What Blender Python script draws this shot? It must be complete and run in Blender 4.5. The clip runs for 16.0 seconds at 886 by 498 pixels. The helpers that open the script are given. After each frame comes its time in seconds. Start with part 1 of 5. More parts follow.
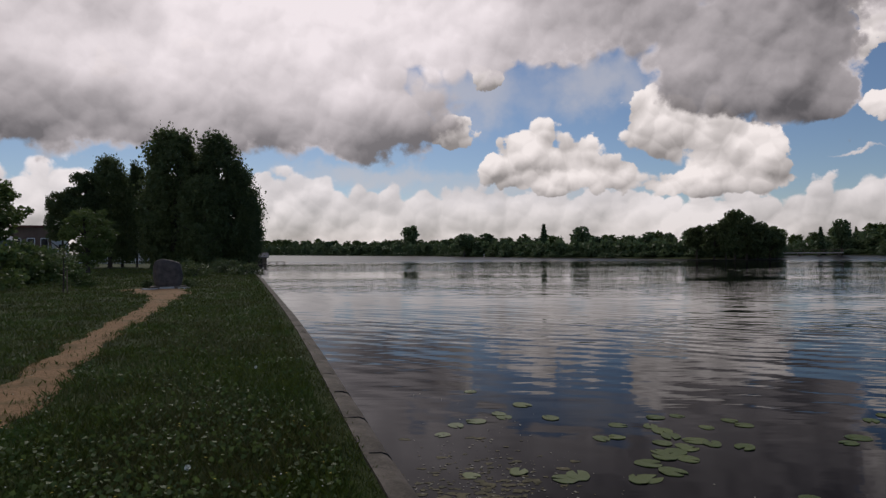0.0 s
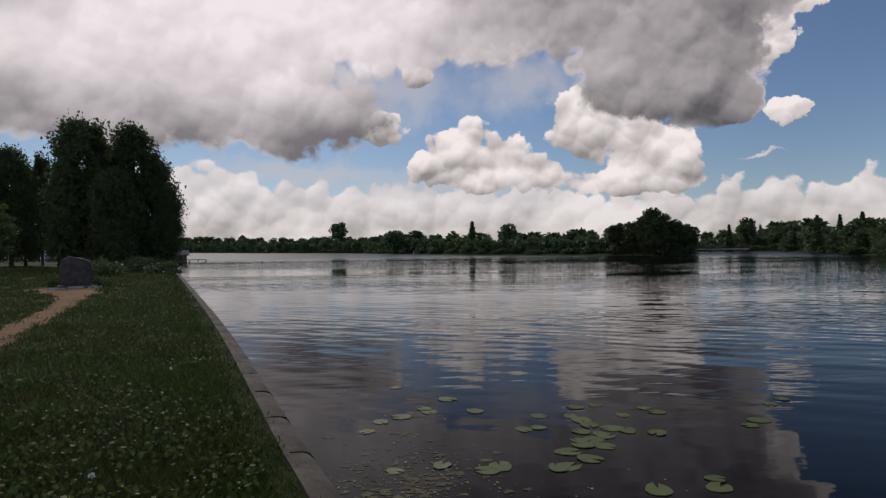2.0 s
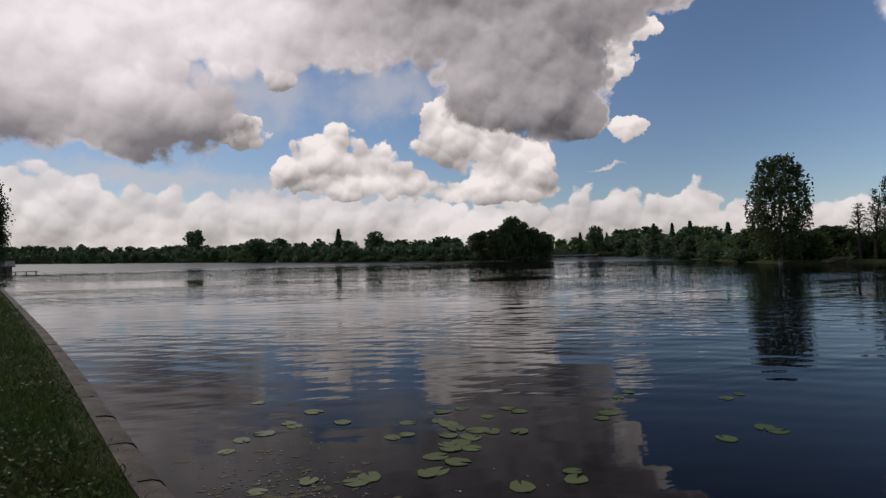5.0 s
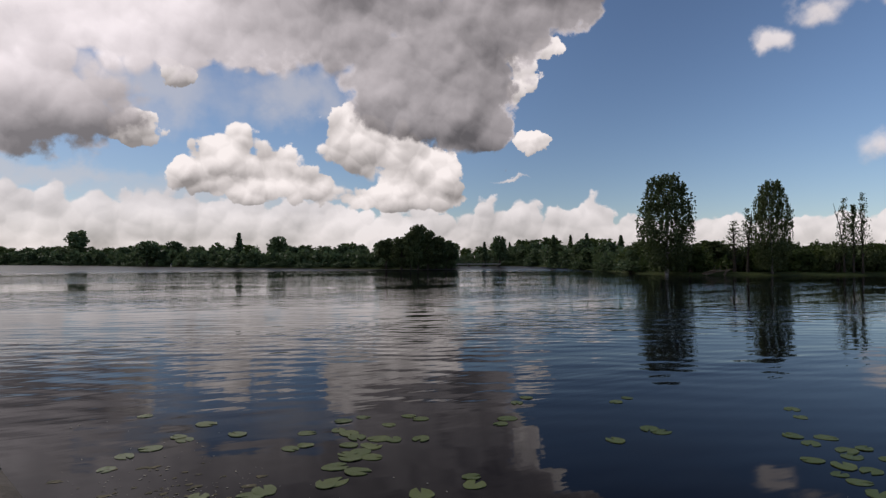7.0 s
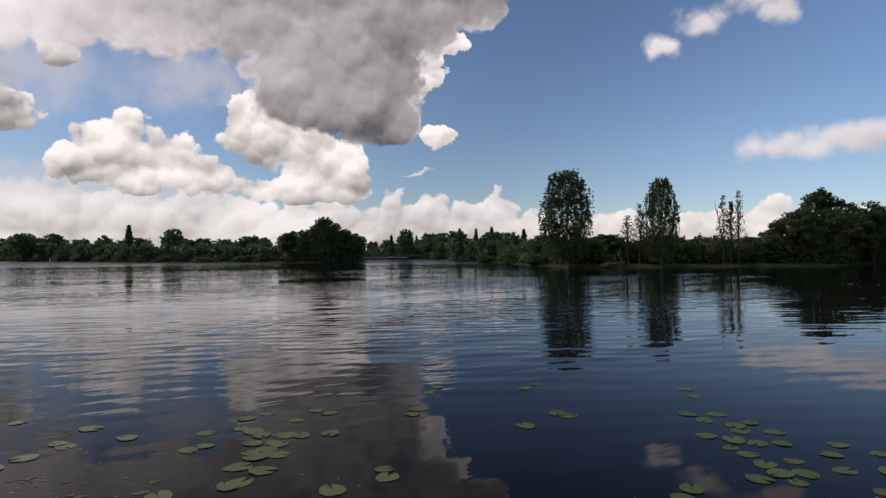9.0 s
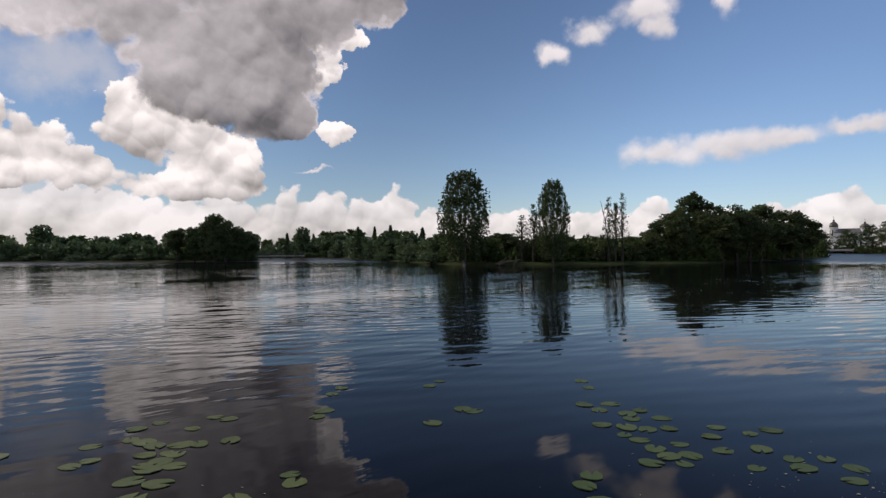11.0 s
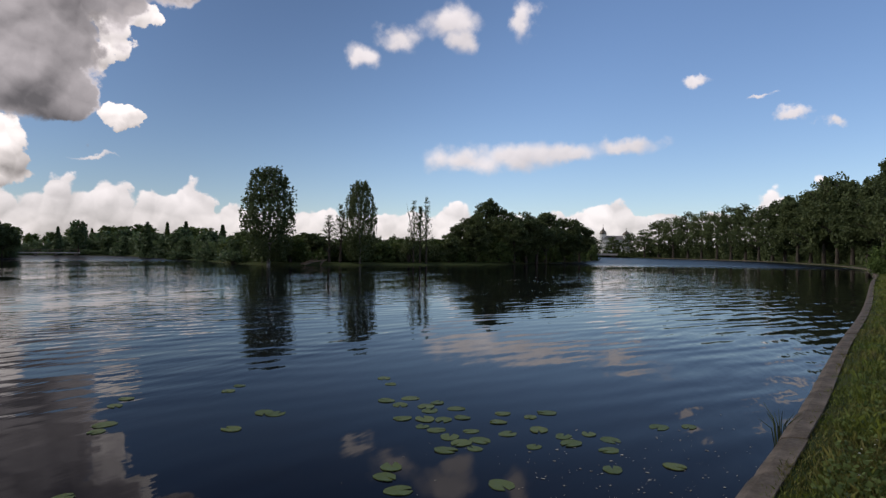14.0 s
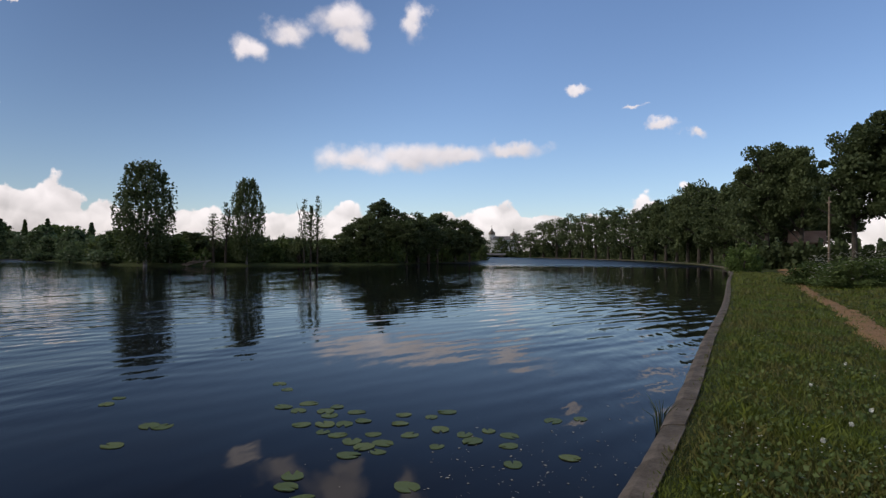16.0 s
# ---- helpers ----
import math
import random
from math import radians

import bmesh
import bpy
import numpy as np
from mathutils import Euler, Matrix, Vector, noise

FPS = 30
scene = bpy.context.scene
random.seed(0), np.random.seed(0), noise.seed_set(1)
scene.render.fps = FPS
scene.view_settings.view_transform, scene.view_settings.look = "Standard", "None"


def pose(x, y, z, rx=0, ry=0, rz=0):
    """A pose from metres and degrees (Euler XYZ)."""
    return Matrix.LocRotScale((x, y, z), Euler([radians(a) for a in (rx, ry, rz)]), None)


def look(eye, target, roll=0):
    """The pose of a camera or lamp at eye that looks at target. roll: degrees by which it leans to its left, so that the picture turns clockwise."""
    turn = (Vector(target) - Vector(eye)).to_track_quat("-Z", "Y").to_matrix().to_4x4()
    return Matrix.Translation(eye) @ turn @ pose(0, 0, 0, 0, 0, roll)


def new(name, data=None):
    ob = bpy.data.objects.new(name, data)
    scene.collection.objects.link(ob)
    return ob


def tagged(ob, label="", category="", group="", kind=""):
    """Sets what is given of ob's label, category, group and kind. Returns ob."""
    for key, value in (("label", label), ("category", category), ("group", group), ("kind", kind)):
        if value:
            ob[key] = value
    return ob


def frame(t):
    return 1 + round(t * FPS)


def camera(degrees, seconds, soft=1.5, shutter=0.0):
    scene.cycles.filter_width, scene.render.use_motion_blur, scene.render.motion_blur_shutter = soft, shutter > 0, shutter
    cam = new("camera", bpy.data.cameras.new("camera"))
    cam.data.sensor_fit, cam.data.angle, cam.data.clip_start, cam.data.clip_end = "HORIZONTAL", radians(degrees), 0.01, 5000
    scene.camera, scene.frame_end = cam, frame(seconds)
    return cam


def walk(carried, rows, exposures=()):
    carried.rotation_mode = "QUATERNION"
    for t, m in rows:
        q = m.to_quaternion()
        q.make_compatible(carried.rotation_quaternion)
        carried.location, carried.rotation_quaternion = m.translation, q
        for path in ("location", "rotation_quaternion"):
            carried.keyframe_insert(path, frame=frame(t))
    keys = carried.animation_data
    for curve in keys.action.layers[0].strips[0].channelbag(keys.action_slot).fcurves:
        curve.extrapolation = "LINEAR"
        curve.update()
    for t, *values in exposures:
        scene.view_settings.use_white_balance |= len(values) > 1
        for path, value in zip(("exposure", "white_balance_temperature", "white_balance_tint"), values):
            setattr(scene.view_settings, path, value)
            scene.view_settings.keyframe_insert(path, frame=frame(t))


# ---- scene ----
# ---------------------------------------------------------------- camera
cam = camera(72.0, 16.0, soft=1.4)
CAM_H = 2.0
# seconds, yaw, pitch, roll, sway x, y, z of a hand-held pan
PAN = [
    (0.0, 0.0, 0.196, 0.483, -0.024, -0.141, 0.001), (0.5, -1.404, 0.175, 0.551, -0.002, -0.13, -0.01),
    (1.0, -3.071, 0.064, 0.561, 0.014, -0.126, -0.017), (1.5, -4.84, -0.042, 0.498, 0.015, -0.126, -0.022),
    (2.0, -6.621, -0.144, 0.588, 0.031, -0.124, -0.021), (2.5, -8.408, -0.243, 0.711, 0.039, -0.13, -0.02),
    (3.0, -10.432, -0.296, 0.787, 0.044, -0.131, -0.018), (3.5, -12.47, -0.212, 0.73, 0.038, -0.113, -0.024),
    (4.0, -14.608, -0.021, 0.917, 0.037, -0.085, -0.029), (6.5, -25.761, 0.942, 0.349, 0.039, -0.081, -0.019),
    (7.0, -27.884, 1.032, 0.04, 0.054, -0.088, -0.027), (7.5, -30.036, 0.953, -0.011, 0.075, -0.045, -0.044),
    (8.0, -32.263, 0.745, 0.015, 0.093, 0.001, -0.06), (8.5, -34.434, 0.555, 0.109, 0.104, 0.035, -0.079),
    (9.0, -36.625, 0.408, 0.173, 0.087, 0.066, -0.087), (11.5, -48.846, 0.214, 0.024, -0.024, 0.148, -0.082),
    (12.0, -51.706, 0.199, -0.139, -0.068, 0.143, -0.073), (12.5, -54.72, 0.244, -0.203, -0.069, 0.123, -0.072),
    (13.0, -57.784, 0.33, -0.415, -0.06, 0.102, -0.08), (13.5, -60.89, 0.412, -0.506, -0.064, 0.073, -0.085),
    (14.0, -64.12, 0.35, -0.675, -0.068, 0.063, -0.079), (14.5, -67.292, 0.324, -0.752, -0.071, 0.101, -0.079),
    (15.0, -70.178, 0.279, -0.701, -0.06, 0.134, -0.075), (15.5, -72.467, 0.314, -0.643, -0.065, 0.157, -0.074),
    (16.0, -74.263, 0.454, -0.614, -0.095, 0.174, -0.062)]
walk(cam, [(t, pose(x, y, CAM_H + z, 90 + p, r, yaw)) for t, yaw, p, r, x, y, z in PAN], exposures=[(0.0, -0.16), (4.0, -0.16), (9.0, 0.04), (12.5, 0.13), (16.0, 0.19)])

# ---------------------------------------------------------------- world, sun
SUN_AZ, SUN_EL = -17.0, 35.0


class Nodes:
    """Short hand for building node trees."""

    def __init__(self, tree):
        self.t = tree

    def node(self, kind, operation=None):
        n = self.t.nodes.new("ShaderNode" + kind)
        if operation:
            n.operation = operation
        return n

    def put(self, socket, v):
        if isinstance(v, bpy.types.NodeSocket):
            self.t.links.new(v, socket)
        else:
            socket.default_value = v

    def m(self, op, a, b=0.0, c=0.0, clamp=False):
        n = self.node("Math", op)
        n.use_clamp = clamp
        for s, v in zip(n.inputs, (a, b, c)):
            self.put(s, v)
        return n.outputs[0]

    def v(self, op, a, b=(0, 0, 0)):
        n = self.node("VectorMath", op)
        self.put(n.inputs[0], a), self.put(n.inputs[1], b)
        return n.outputs["Value"] if op in ("LENGTH", "DOT_PRODUCT", "DISTANCE") else n.outputs[0]

    def noise(self, vec, scale, detail=4.0, rough=0.55, out="Fac", lac=2.0):
        n = self.node("TexNoise")
        self.put(n.inputs["Vector"], vec)
        n.inputs["Scale"].default_value, n.inputs["Detail"].default_value = scale, detail
        n.inputs["Roughness"].default_value, n.inputs["Lacunarity"].default_value = rough, lac
        return n.outputs[out]

    def ramp(self, fac, lo, hi, a=0.0, b=1.0, smooth=True):
        n = self.node("MapRange")
        n.interpolation_type = "SMOOTHSTEP" if smooth else "LINEAR"
        self.put(n.inputs[0], fac), self.put(n.inputs[1], lo), self.put(n.inputs[2], hi)
        n.inputs[3].default_value, n.inputs[4].default_value = a, b
        return n.outputs[0]

    def mix(self, fac, a, b):
        n = self.node("Mix")
        n.data_type = "RGBA"
        self.put(n.inputs[0], fac)
        for s, v in ((n.inputs[6], a), (n.inputs[7], b)):
            self.put(s, (*v, 1) if isinstance(v, tuple) else v)
        return n.outputs[2]

    def mixscale(self, col, f):
        n = self.node("VectorMath", "SCALE")
        self.put(n.inputs[0], col), self.put(n.inputs[3], f)
        return n.outputs[0]


world = bpy.data.worlds.new("sky")
scene.world = world
world.use_nodes = True
W = Nodes(world.node_tree)
sky = W.node("TexSky")
sky.sky_type, sky.sun_disc, sky.sun_elevation, sky.sun_rotation = "NISHITA", False, radians(SUN_EL), radians(SUN_AZ)
sky.altitude, sky.air_density, sky.dust_density, sky.ozone_density = 100.0, 1.0, 0.2, 2.4
ray = W.node("TexCoord").outputs["Generated"]
sep = W.node("SeparateXYZ")
W.put(sep.inputs[0], ray)
azimuth = W.m("MULTIPLY", W.m("ARCTAN2", sep.outputs[0], sep.outputs[1]), 57.2958)
height = W.m("MULTIPLY", W.m("ARCSINE", sep.outputs[2]), 57.2958)
comb = W.node("CombineXYZ")
W.put(comb.inputs[0], azimuth), W.put(comb.inputs[1], height)
flat = comb.outputs[0]
# slow and fast warping for ragged edges
w1 = W.v("SUBTRACT", W.noise(ray, 6.0, 3.0, 0.55, "Color"), (0.5, 0.5, 0.5))
w2 = W.v("SUBTRACT", W.noise(ray, 26.0, 5.0, 0.58, "Color"), (0.5, 0.5, 0.5))
bent = W.v("ADD", ray, W.v("ADD", W.v("MULTIPLY", w1, (0.03, 0.03, 0.03)), W.v("MULTIPLY", w2, (0.016, 0.016, 0.016))))


def warped(a, b):
    return W.v("ADD", flat, W.v("ADD", W.v("MULTIPLY", w1, (a * 1.5, a, 0)), W.v("MULTIPLY", w2, (b * 1.5, b, 0))))


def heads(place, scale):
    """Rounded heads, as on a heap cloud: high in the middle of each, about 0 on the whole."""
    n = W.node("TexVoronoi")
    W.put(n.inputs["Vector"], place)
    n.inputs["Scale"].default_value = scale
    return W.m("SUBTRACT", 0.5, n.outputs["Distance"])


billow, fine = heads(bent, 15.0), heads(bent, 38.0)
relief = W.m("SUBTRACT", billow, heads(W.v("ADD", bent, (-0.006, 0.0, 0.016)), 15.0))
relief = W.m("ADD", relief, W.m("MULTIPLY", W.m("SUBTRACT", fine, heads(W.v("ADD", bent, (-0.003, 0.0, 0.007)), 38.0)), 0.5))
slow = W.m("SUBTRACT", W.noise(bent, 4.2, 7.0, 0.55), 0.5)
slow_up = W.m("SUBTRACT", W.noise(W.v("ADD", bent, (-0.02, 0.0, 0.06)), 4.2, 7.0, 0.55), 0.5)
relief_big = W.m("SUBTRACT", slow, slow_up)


def cover(heaps, place, soft, edge=0.0, edge_fine=0.0):
    """How thick the cloud is, 0 outside the heaps (azimuth, height, half width, half height in degrees), how opaque, and how high up its heap."""
    total = None
    for az, el, ra, re in heaps:
        q = W.v("MULTIPLY", W.v("SUBTRACT", place, (az, el, 0)), (1 / ra, 1 / re, 0))
        w = W.m("EXPONENT", W.m("MULTIPLY", W.v("LENGTH", q), -SHARP))
        term = W.mixscale(W.v("ADD", q, (0, 0, 1)), w)
        total = term if total is None else W.v("ADD", total, term)
    sums = W.node("SeparateXYZ")
    W.put(sums.inputs[0], total)
    weight = W.m("ADD", sums.outputs[2], 1e-6)
    inside = W.m("ADD", 1.0, W.m("DIVIDE", W.m("LOGARITHM", weight, math.e), SHARP))
    dens = W.m("ADD", inside, W.m("ADD", W.m("MULTIPLY", billow, edge), W.m("MULTIPLY", fine, edge_fine)))
    return dens, W.ramp(dens, 0.0, soft), W.m("DIVIDE", sums.outputs[1], weight)


SHARP = 9.0
GREY = [(-25, 18.4, 28, 9.6), (-7, 12.4, 8.6, 3.9), (-15, 12.0, 10, 3.6), (-48, 16, 22, 8.5), (-32, 12.4, 16, 4.2), (-8, 30, 44, 12), (3, 20, 9, 4.0), (15, 22.5, 14, 6.0), (25, 16.2, 8.0, 5.0),
        (29.8, 13.8, 5.4, 4.2), (32.4, 12.0, 2.6, 2.6), (32.6, 15.6, 2.8, 3.2), (35.4, 20.2, 3.2, 2.8), (30.5, 19.6, 6.6, 5.8), (38, 22.6, 4.6, 2.6), (0, 60, 60, 26), (-130, 32, 70, 20), (150, 40, 40, 14)]
HEAPS = [(8.2, 9.0, 3.0, 2.7), (12.0, 8.3, 3.0, 2.2), (5.4, 7.6, 2.4, 1.4), (15.4, 7.0, 3.0, 1.6), (10, 6.6, 6, 1.5), (18.6, 12.6, 1.7, 2.6), (20.5, 10.0, 3.6, 3.4), (24.6, 8.4, 4.0, 3.4), (27, 6.6, 2.6, 2.0), (22, 6.0, 6, 1.7),
         (34.6, 15.4, 1.7, 1.9), (35.4, 17.6, 1.5, 1.5), (36.2, 10.9, 2.5, 1.0), (4.0, 16.0, 1.7, 1.3), (0.6, 11.2, 2.4, 1.6), (-28.5, 15.1, 1.1, 0.75), (-21.7, 17.8, 1.3, 0.6), (37.8, 19.2, 1.6, 1.2)]
BANK = [(-35, 1, 12, 6.2), (-20, 1.5, 9, 6.2), (-13, 2, 6, 5.4), (-6, 1, 7, 5.2), (3, 1, 8, 5.0), (14, 1, 10, 4.6), (25, 1, 7, 4.4), (32, 1.4, 3.6, 4.4), (35.2, 1.6, 2.4, 4.3), (38.4, 1.5, 2.2, 3.6), (41.8, 1.6, 2.4, 4.6), (46, 1, 5, 2.9),
        (52.3, 1, 3.6, 3.2), (57, 0.8, 4, 2.8), (61, 1, 3.4, 2.8), (65.4, 1, 2.8, 3.6), (69, 0.8, 3, 2.9), (74, 0.8, 3.6, 2.8), (79.4, 1, 3.0, 4.0), (84, 1, 3, 2.8), (88, 1, 3, 3.0), (92.6, 1.4, 2.2, 4.0), (96.2, 1.4, 2.0, 4.9),
        (101, 1, 4, 4.0), (107, 1, 5, 6.0), (114, 1, 6, 4.2), (-75, 1, 26, 6.0), (150, 1, 30, 5.0), (-130, 1, 50, 6.0)]
FAIR = [(56.2, 17.8, 2.0, 1.4), (59.6, 19.5, 2.6, 1.6), (64.6, 20.8, 3.2, 1.9), (65.8, 19.2, 1.9, 1.8), (71.4, 20.8, 1.6, 1.9), (65.8, 8.7, 4.6, 1.5), (70.6, 8.9, 5.4, 1.7), (75.4, 9.4, 4.6, 1.25),
        (80.2, 9.9, 4.4, 1.0), (86.6, 14.9, 1.1, 0.5), (91.4, 13.0, 1.4, 0.22), (94.0, 11.5, 1.9, 0.5), (96.4, 10.7, 1.2, 0.55), (34.0, 7.7, 2.4, 0.24)]
grey_d, grey_a, grey_u = cover(GREY, warped(3.2, 3.6), 0.2, 0.36, 0.22)
veil_d, veil_a, veil_u = cover([(2, 14.5, 12, 4.0), (14, 15.0, 8, 3.2), (-6, 7.0, 14, 1.6), (8, 5.5, 16, 2.5)], warped(3.0, 4.0), 0.9, 0.3, 0.2)
heap_d, heap_a, heap_u = cover(HEAPS, warped(0.8, 2.6), 0.13, 0.75, 0.45)
bank_d, bank_a, bank_u = cover(BANK, warped(1.0, 2.2), 0.10, 0.42, 0.30)
fair_d, fair_a, fair_u = cover(FAIR, warped(1.8, 2.4), 0.8, 0.45, 0.3)
sun_way = Vector((math.sin(radians(SUN_AZ)) * math.cos(radians(SUN_EL)), math.cos(radians(SUN_AZ)) * math.cos(radians(SUN_EL)), math.sin(radians(SUN_EL))))
sun_dot = W.v("DOT_PRODUCT", ray, tuple(sun_way))
near_sun = W.m("POWER", W.m("MAXIMUM", sun_dot, 0.0), 16.0)


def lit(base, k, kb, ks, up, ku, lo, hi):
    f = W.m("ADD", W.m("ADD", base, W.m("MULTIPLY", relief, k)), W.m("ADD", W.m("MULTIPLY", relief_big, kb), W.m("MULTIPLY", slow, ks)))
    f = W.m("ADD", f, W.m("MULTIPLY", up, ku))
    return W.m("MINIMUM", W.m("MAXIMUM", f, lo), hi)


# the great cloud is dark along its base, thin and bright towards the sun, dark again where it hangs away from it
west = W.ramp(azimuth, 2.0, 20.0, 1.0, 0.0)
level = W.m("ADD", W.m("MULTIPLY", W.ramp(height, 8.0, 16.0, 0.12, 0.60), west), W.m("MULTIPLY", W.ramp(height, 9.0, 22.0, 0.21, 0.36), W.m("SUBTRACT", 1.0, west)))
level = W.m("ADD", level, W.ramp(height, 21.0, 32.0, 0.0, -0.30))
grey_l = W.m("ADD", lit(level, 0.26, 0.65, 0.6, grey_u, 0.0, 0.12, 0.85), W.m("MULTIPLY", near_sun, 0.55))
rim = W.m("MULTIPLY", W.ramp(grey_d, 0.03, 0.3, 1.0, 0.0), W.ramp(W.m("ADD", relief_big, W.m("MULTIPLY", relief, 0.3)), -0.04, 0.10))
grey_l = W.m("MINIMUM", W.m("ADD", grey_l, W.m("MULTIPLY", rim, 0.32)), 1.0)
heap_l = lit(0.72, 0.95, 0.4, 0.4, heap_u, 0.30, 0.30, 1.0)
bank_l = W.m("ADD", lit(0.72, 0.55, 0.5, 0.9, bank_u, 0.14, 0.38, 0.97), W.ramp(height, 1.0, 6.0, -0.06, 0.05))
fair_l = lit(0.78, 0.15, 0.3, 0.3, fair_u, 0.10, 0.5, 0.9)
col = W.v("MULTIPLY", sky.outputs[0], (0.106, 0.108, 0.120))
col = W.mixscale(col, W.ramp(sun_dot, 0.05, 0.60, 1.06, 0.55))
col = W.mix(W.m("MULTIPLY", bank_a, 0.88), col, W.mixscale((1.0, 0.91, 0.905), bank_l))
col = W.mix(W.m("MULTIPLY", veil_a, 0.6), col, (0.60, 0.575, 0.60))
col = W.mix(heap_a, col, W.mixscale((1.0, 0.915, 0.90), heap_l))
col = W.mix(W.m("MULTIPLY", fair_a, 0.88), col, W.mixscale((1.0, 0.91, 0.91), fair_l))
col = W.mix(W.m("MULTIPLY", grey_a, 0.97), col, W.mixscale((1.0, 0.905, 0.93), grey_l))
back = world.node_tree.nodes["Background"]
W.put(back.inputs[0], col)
back.inputs[1].default_value = 1.0

sun = new("sun", bpy.data.lights.new("sun", "SUN"))
sun.matrix_world = look(sun_way * 100, (0, 0, 0))
sun.data.energy, sun.data.angle, sun.data.color = 1.4, radians(12), (1.0, 0.95, 0.88)

# ---------------------------------------------------------------- materials


def material(name, rough=0.8, spec=0.3):
    mat = bpy.data.materials.new(name)
    mat.use_nodes = True
    n = Nodes(mat.node_tree)
    bsdf = mat.node_tree.nodes["Principled BSDF"]
    bsdf.inputs["Roughness"].default_value, bsdf.inputs["Specular IOR Level"].default_value = rough, spec
    return mat, n, bsdf


def bumped(n, bsdf, field, strength, distance):
    b = n.node("Bump")
    b.inputs["Strength"].default_value, b.inputs["Distance"].default_value = strength, distance
    n.put(b.inputs["Height"], field)
    n.put(bsdf.inputs["Normal"], b.outputs[0])


def plain(name, a, b, scale=3.0, rough=0.8, bump=0.01, fine=40.0, spec=0.3, metal=0.0):
    """A surface of two mixed colours with stains, grain and a little relief."""
    mat, n, bsdf = material(name, rough, spec)
    co = n.node("TexCoord").outputs["Object"]
    big, small = n.noise(co, scale, 5.0, 0.6), n.noise(co, fine, 3.0, 0.6)
    fac = n.m("ADD", n.ramp(big, 0.35, 0.65, 0.0, 0.75), n.ramp(small, 0.3, 0.7, 0.0, 0.25), clamp=True)
    n.put(bsdf.inputs["Base Color"], n.mix(fac, a, b))
    bsdf.inputs["Metallic"].default_value = metal
    bumped(n, bsdf, n.m("ADD", n.m("MULTIPLY", small, 0.3), big), 0.6, bump)
    return mat


def foliage(name, dark, light, glow=0.3, rough=0.6):
    """Leaves: colour varies from leaf to leaf and from bough to bough; light passes through."""
    mat, n, bsdf = material(name, rough, 0.25)
    geo = n.node("NewGeometry")
    info = n.node("ObjectInfo")
    clump = n.noise(n.node("TexCoord").outputs["Object"], 0.6, 3.0)
    fac = n.m("ADD", n.m("MULTIPLY", geo.outputs["Random Per Island"], 0.5), n.m("MULTIPLY", clump, 0.6))
    fac = n.m("ADD", fac, n.m("MULTIPLY", n.m("SUBTRACT", info.outputs["Random"], 0.5), 0.5), clamp=True)
    colour = n.mix(fac, dark, light)
    n.put(bsdf.inputs["Base Color"], colour)
    tr, mx = n.node("BsdfTranslucent"), n.node("MixShader")
    n.put(tr.inputs[0], n.mixscale(colour, 0.9))
    mx.inputs[0].default_value = glow
    n.put(mx.inputs[1], bsdf.outputs[0]), n.put(mx.inputs[2], tr.outputs[0])
    n.put(mat.node_tree.nodes["Material Output"].inputs[0], mx.outputs[0])
    return mat


LEAF_DARK = foliage("dark_leaves", (0.056, 0.08, 0.034), (0.14, 0.175, 0.07), 0.4)
LEAF_MID = foliage("mid_leaves", (0.052, 0.085, 0.026), (0.14, 0.185, 0.055), 0.35)
LEAF_LIGHT = foliage("light_leaves", (0.055, 0.10, 0.026), (0.15, 0.21, 0.055), 0.35)
# leaves of the far shore, with distance haze mixed into a paler, greyer green
LEAF_HAZED = foliage("hazed_far_leaves", (0.06, 0.10, 0.05), (0.14, 0.19, 0.085), 0.35)
BIRCH_LEAF = foliage("birch_leaves", (0.042, 0.066, 0.028), (0.11, 0.14, 0.055), 0.35)
BARK = plain("bark", (0.035, 0.028, 0.022), (0.09, 0.075, 0.06), 2.0, 0.9, 0.03, 18.0)
BIRCH_BARK = plain("birch_bark", (0.04, 0.036, 0.032), (0.28, 0.26, 0.24), 1.4, 0.8, 0.01, 9.0)
CONCRETE = plain("old_concrete", (0.06, 0.048, 0.035), (0.19, 0.155, 0.125), 2.2, 0.9, 0.012, 45.0)
GRANITE = plain("granite", (0.05, 0.042, 0.04), (0.11, 0.09, 0.08), 3.0, 0.85, 0.03, 60.0)
PALE_STONE = plain("pale_stone", (0.35, 0.34, 0.33), (0.5, 0.49, 0.47), 4.0, 0.8, 0.004)
WHITE_WALL = plain("white_render", (0.6, 0.59, 0.57), (0.8, 0.79, 0.77), 0.5, 0.85, 0.004, 6.0)
BRICK_WALL = plain("brown_render", (0.10, 0.065, 0.05), (0.18, 0.12, 0.09), 0.5, 0.9, 0.004, 6.0)
RED_ROOF = plain("red_brown_roof", (0.10, 0.04, 0.03), (0.18, 0.08, 0.06), 0.7, 0.8, 0.01, 8.0)
GREY_ROOF = plain("grey_metal_roof", (0.14, 0.13, 0.13), (0.24, 0.22, 0.21), 0.7, 0.85, 0.01, 8.0)
TAN_ROOF = plain("tan_roof", (0.28, 0.18, 0.13), (0.42, 0.3, 0.22), 0.7, 0.8, 0.01, 8.0)
BLUE_FENCE = plain("blue_grey_sheet", (0.10, 0.12, 0.17), (0.16, 0.19, 0.25), 0.7, 0.6, 0.006, 8.0)
DARK_DOME = plain("weathered_dome_metal", (0.10, 0.08, 0.06), (0.2, 0.17, 0.13), 0.6, 0.45, 0.005, 5.0, 0.5, 0.4)
DARK_GLASS = plain("dark_window_glass", (0.01, 0.012, 0.015), (0.02, 0.022, 0.026), 0.6, 0.15, 0.0, 5.0, 0.5)
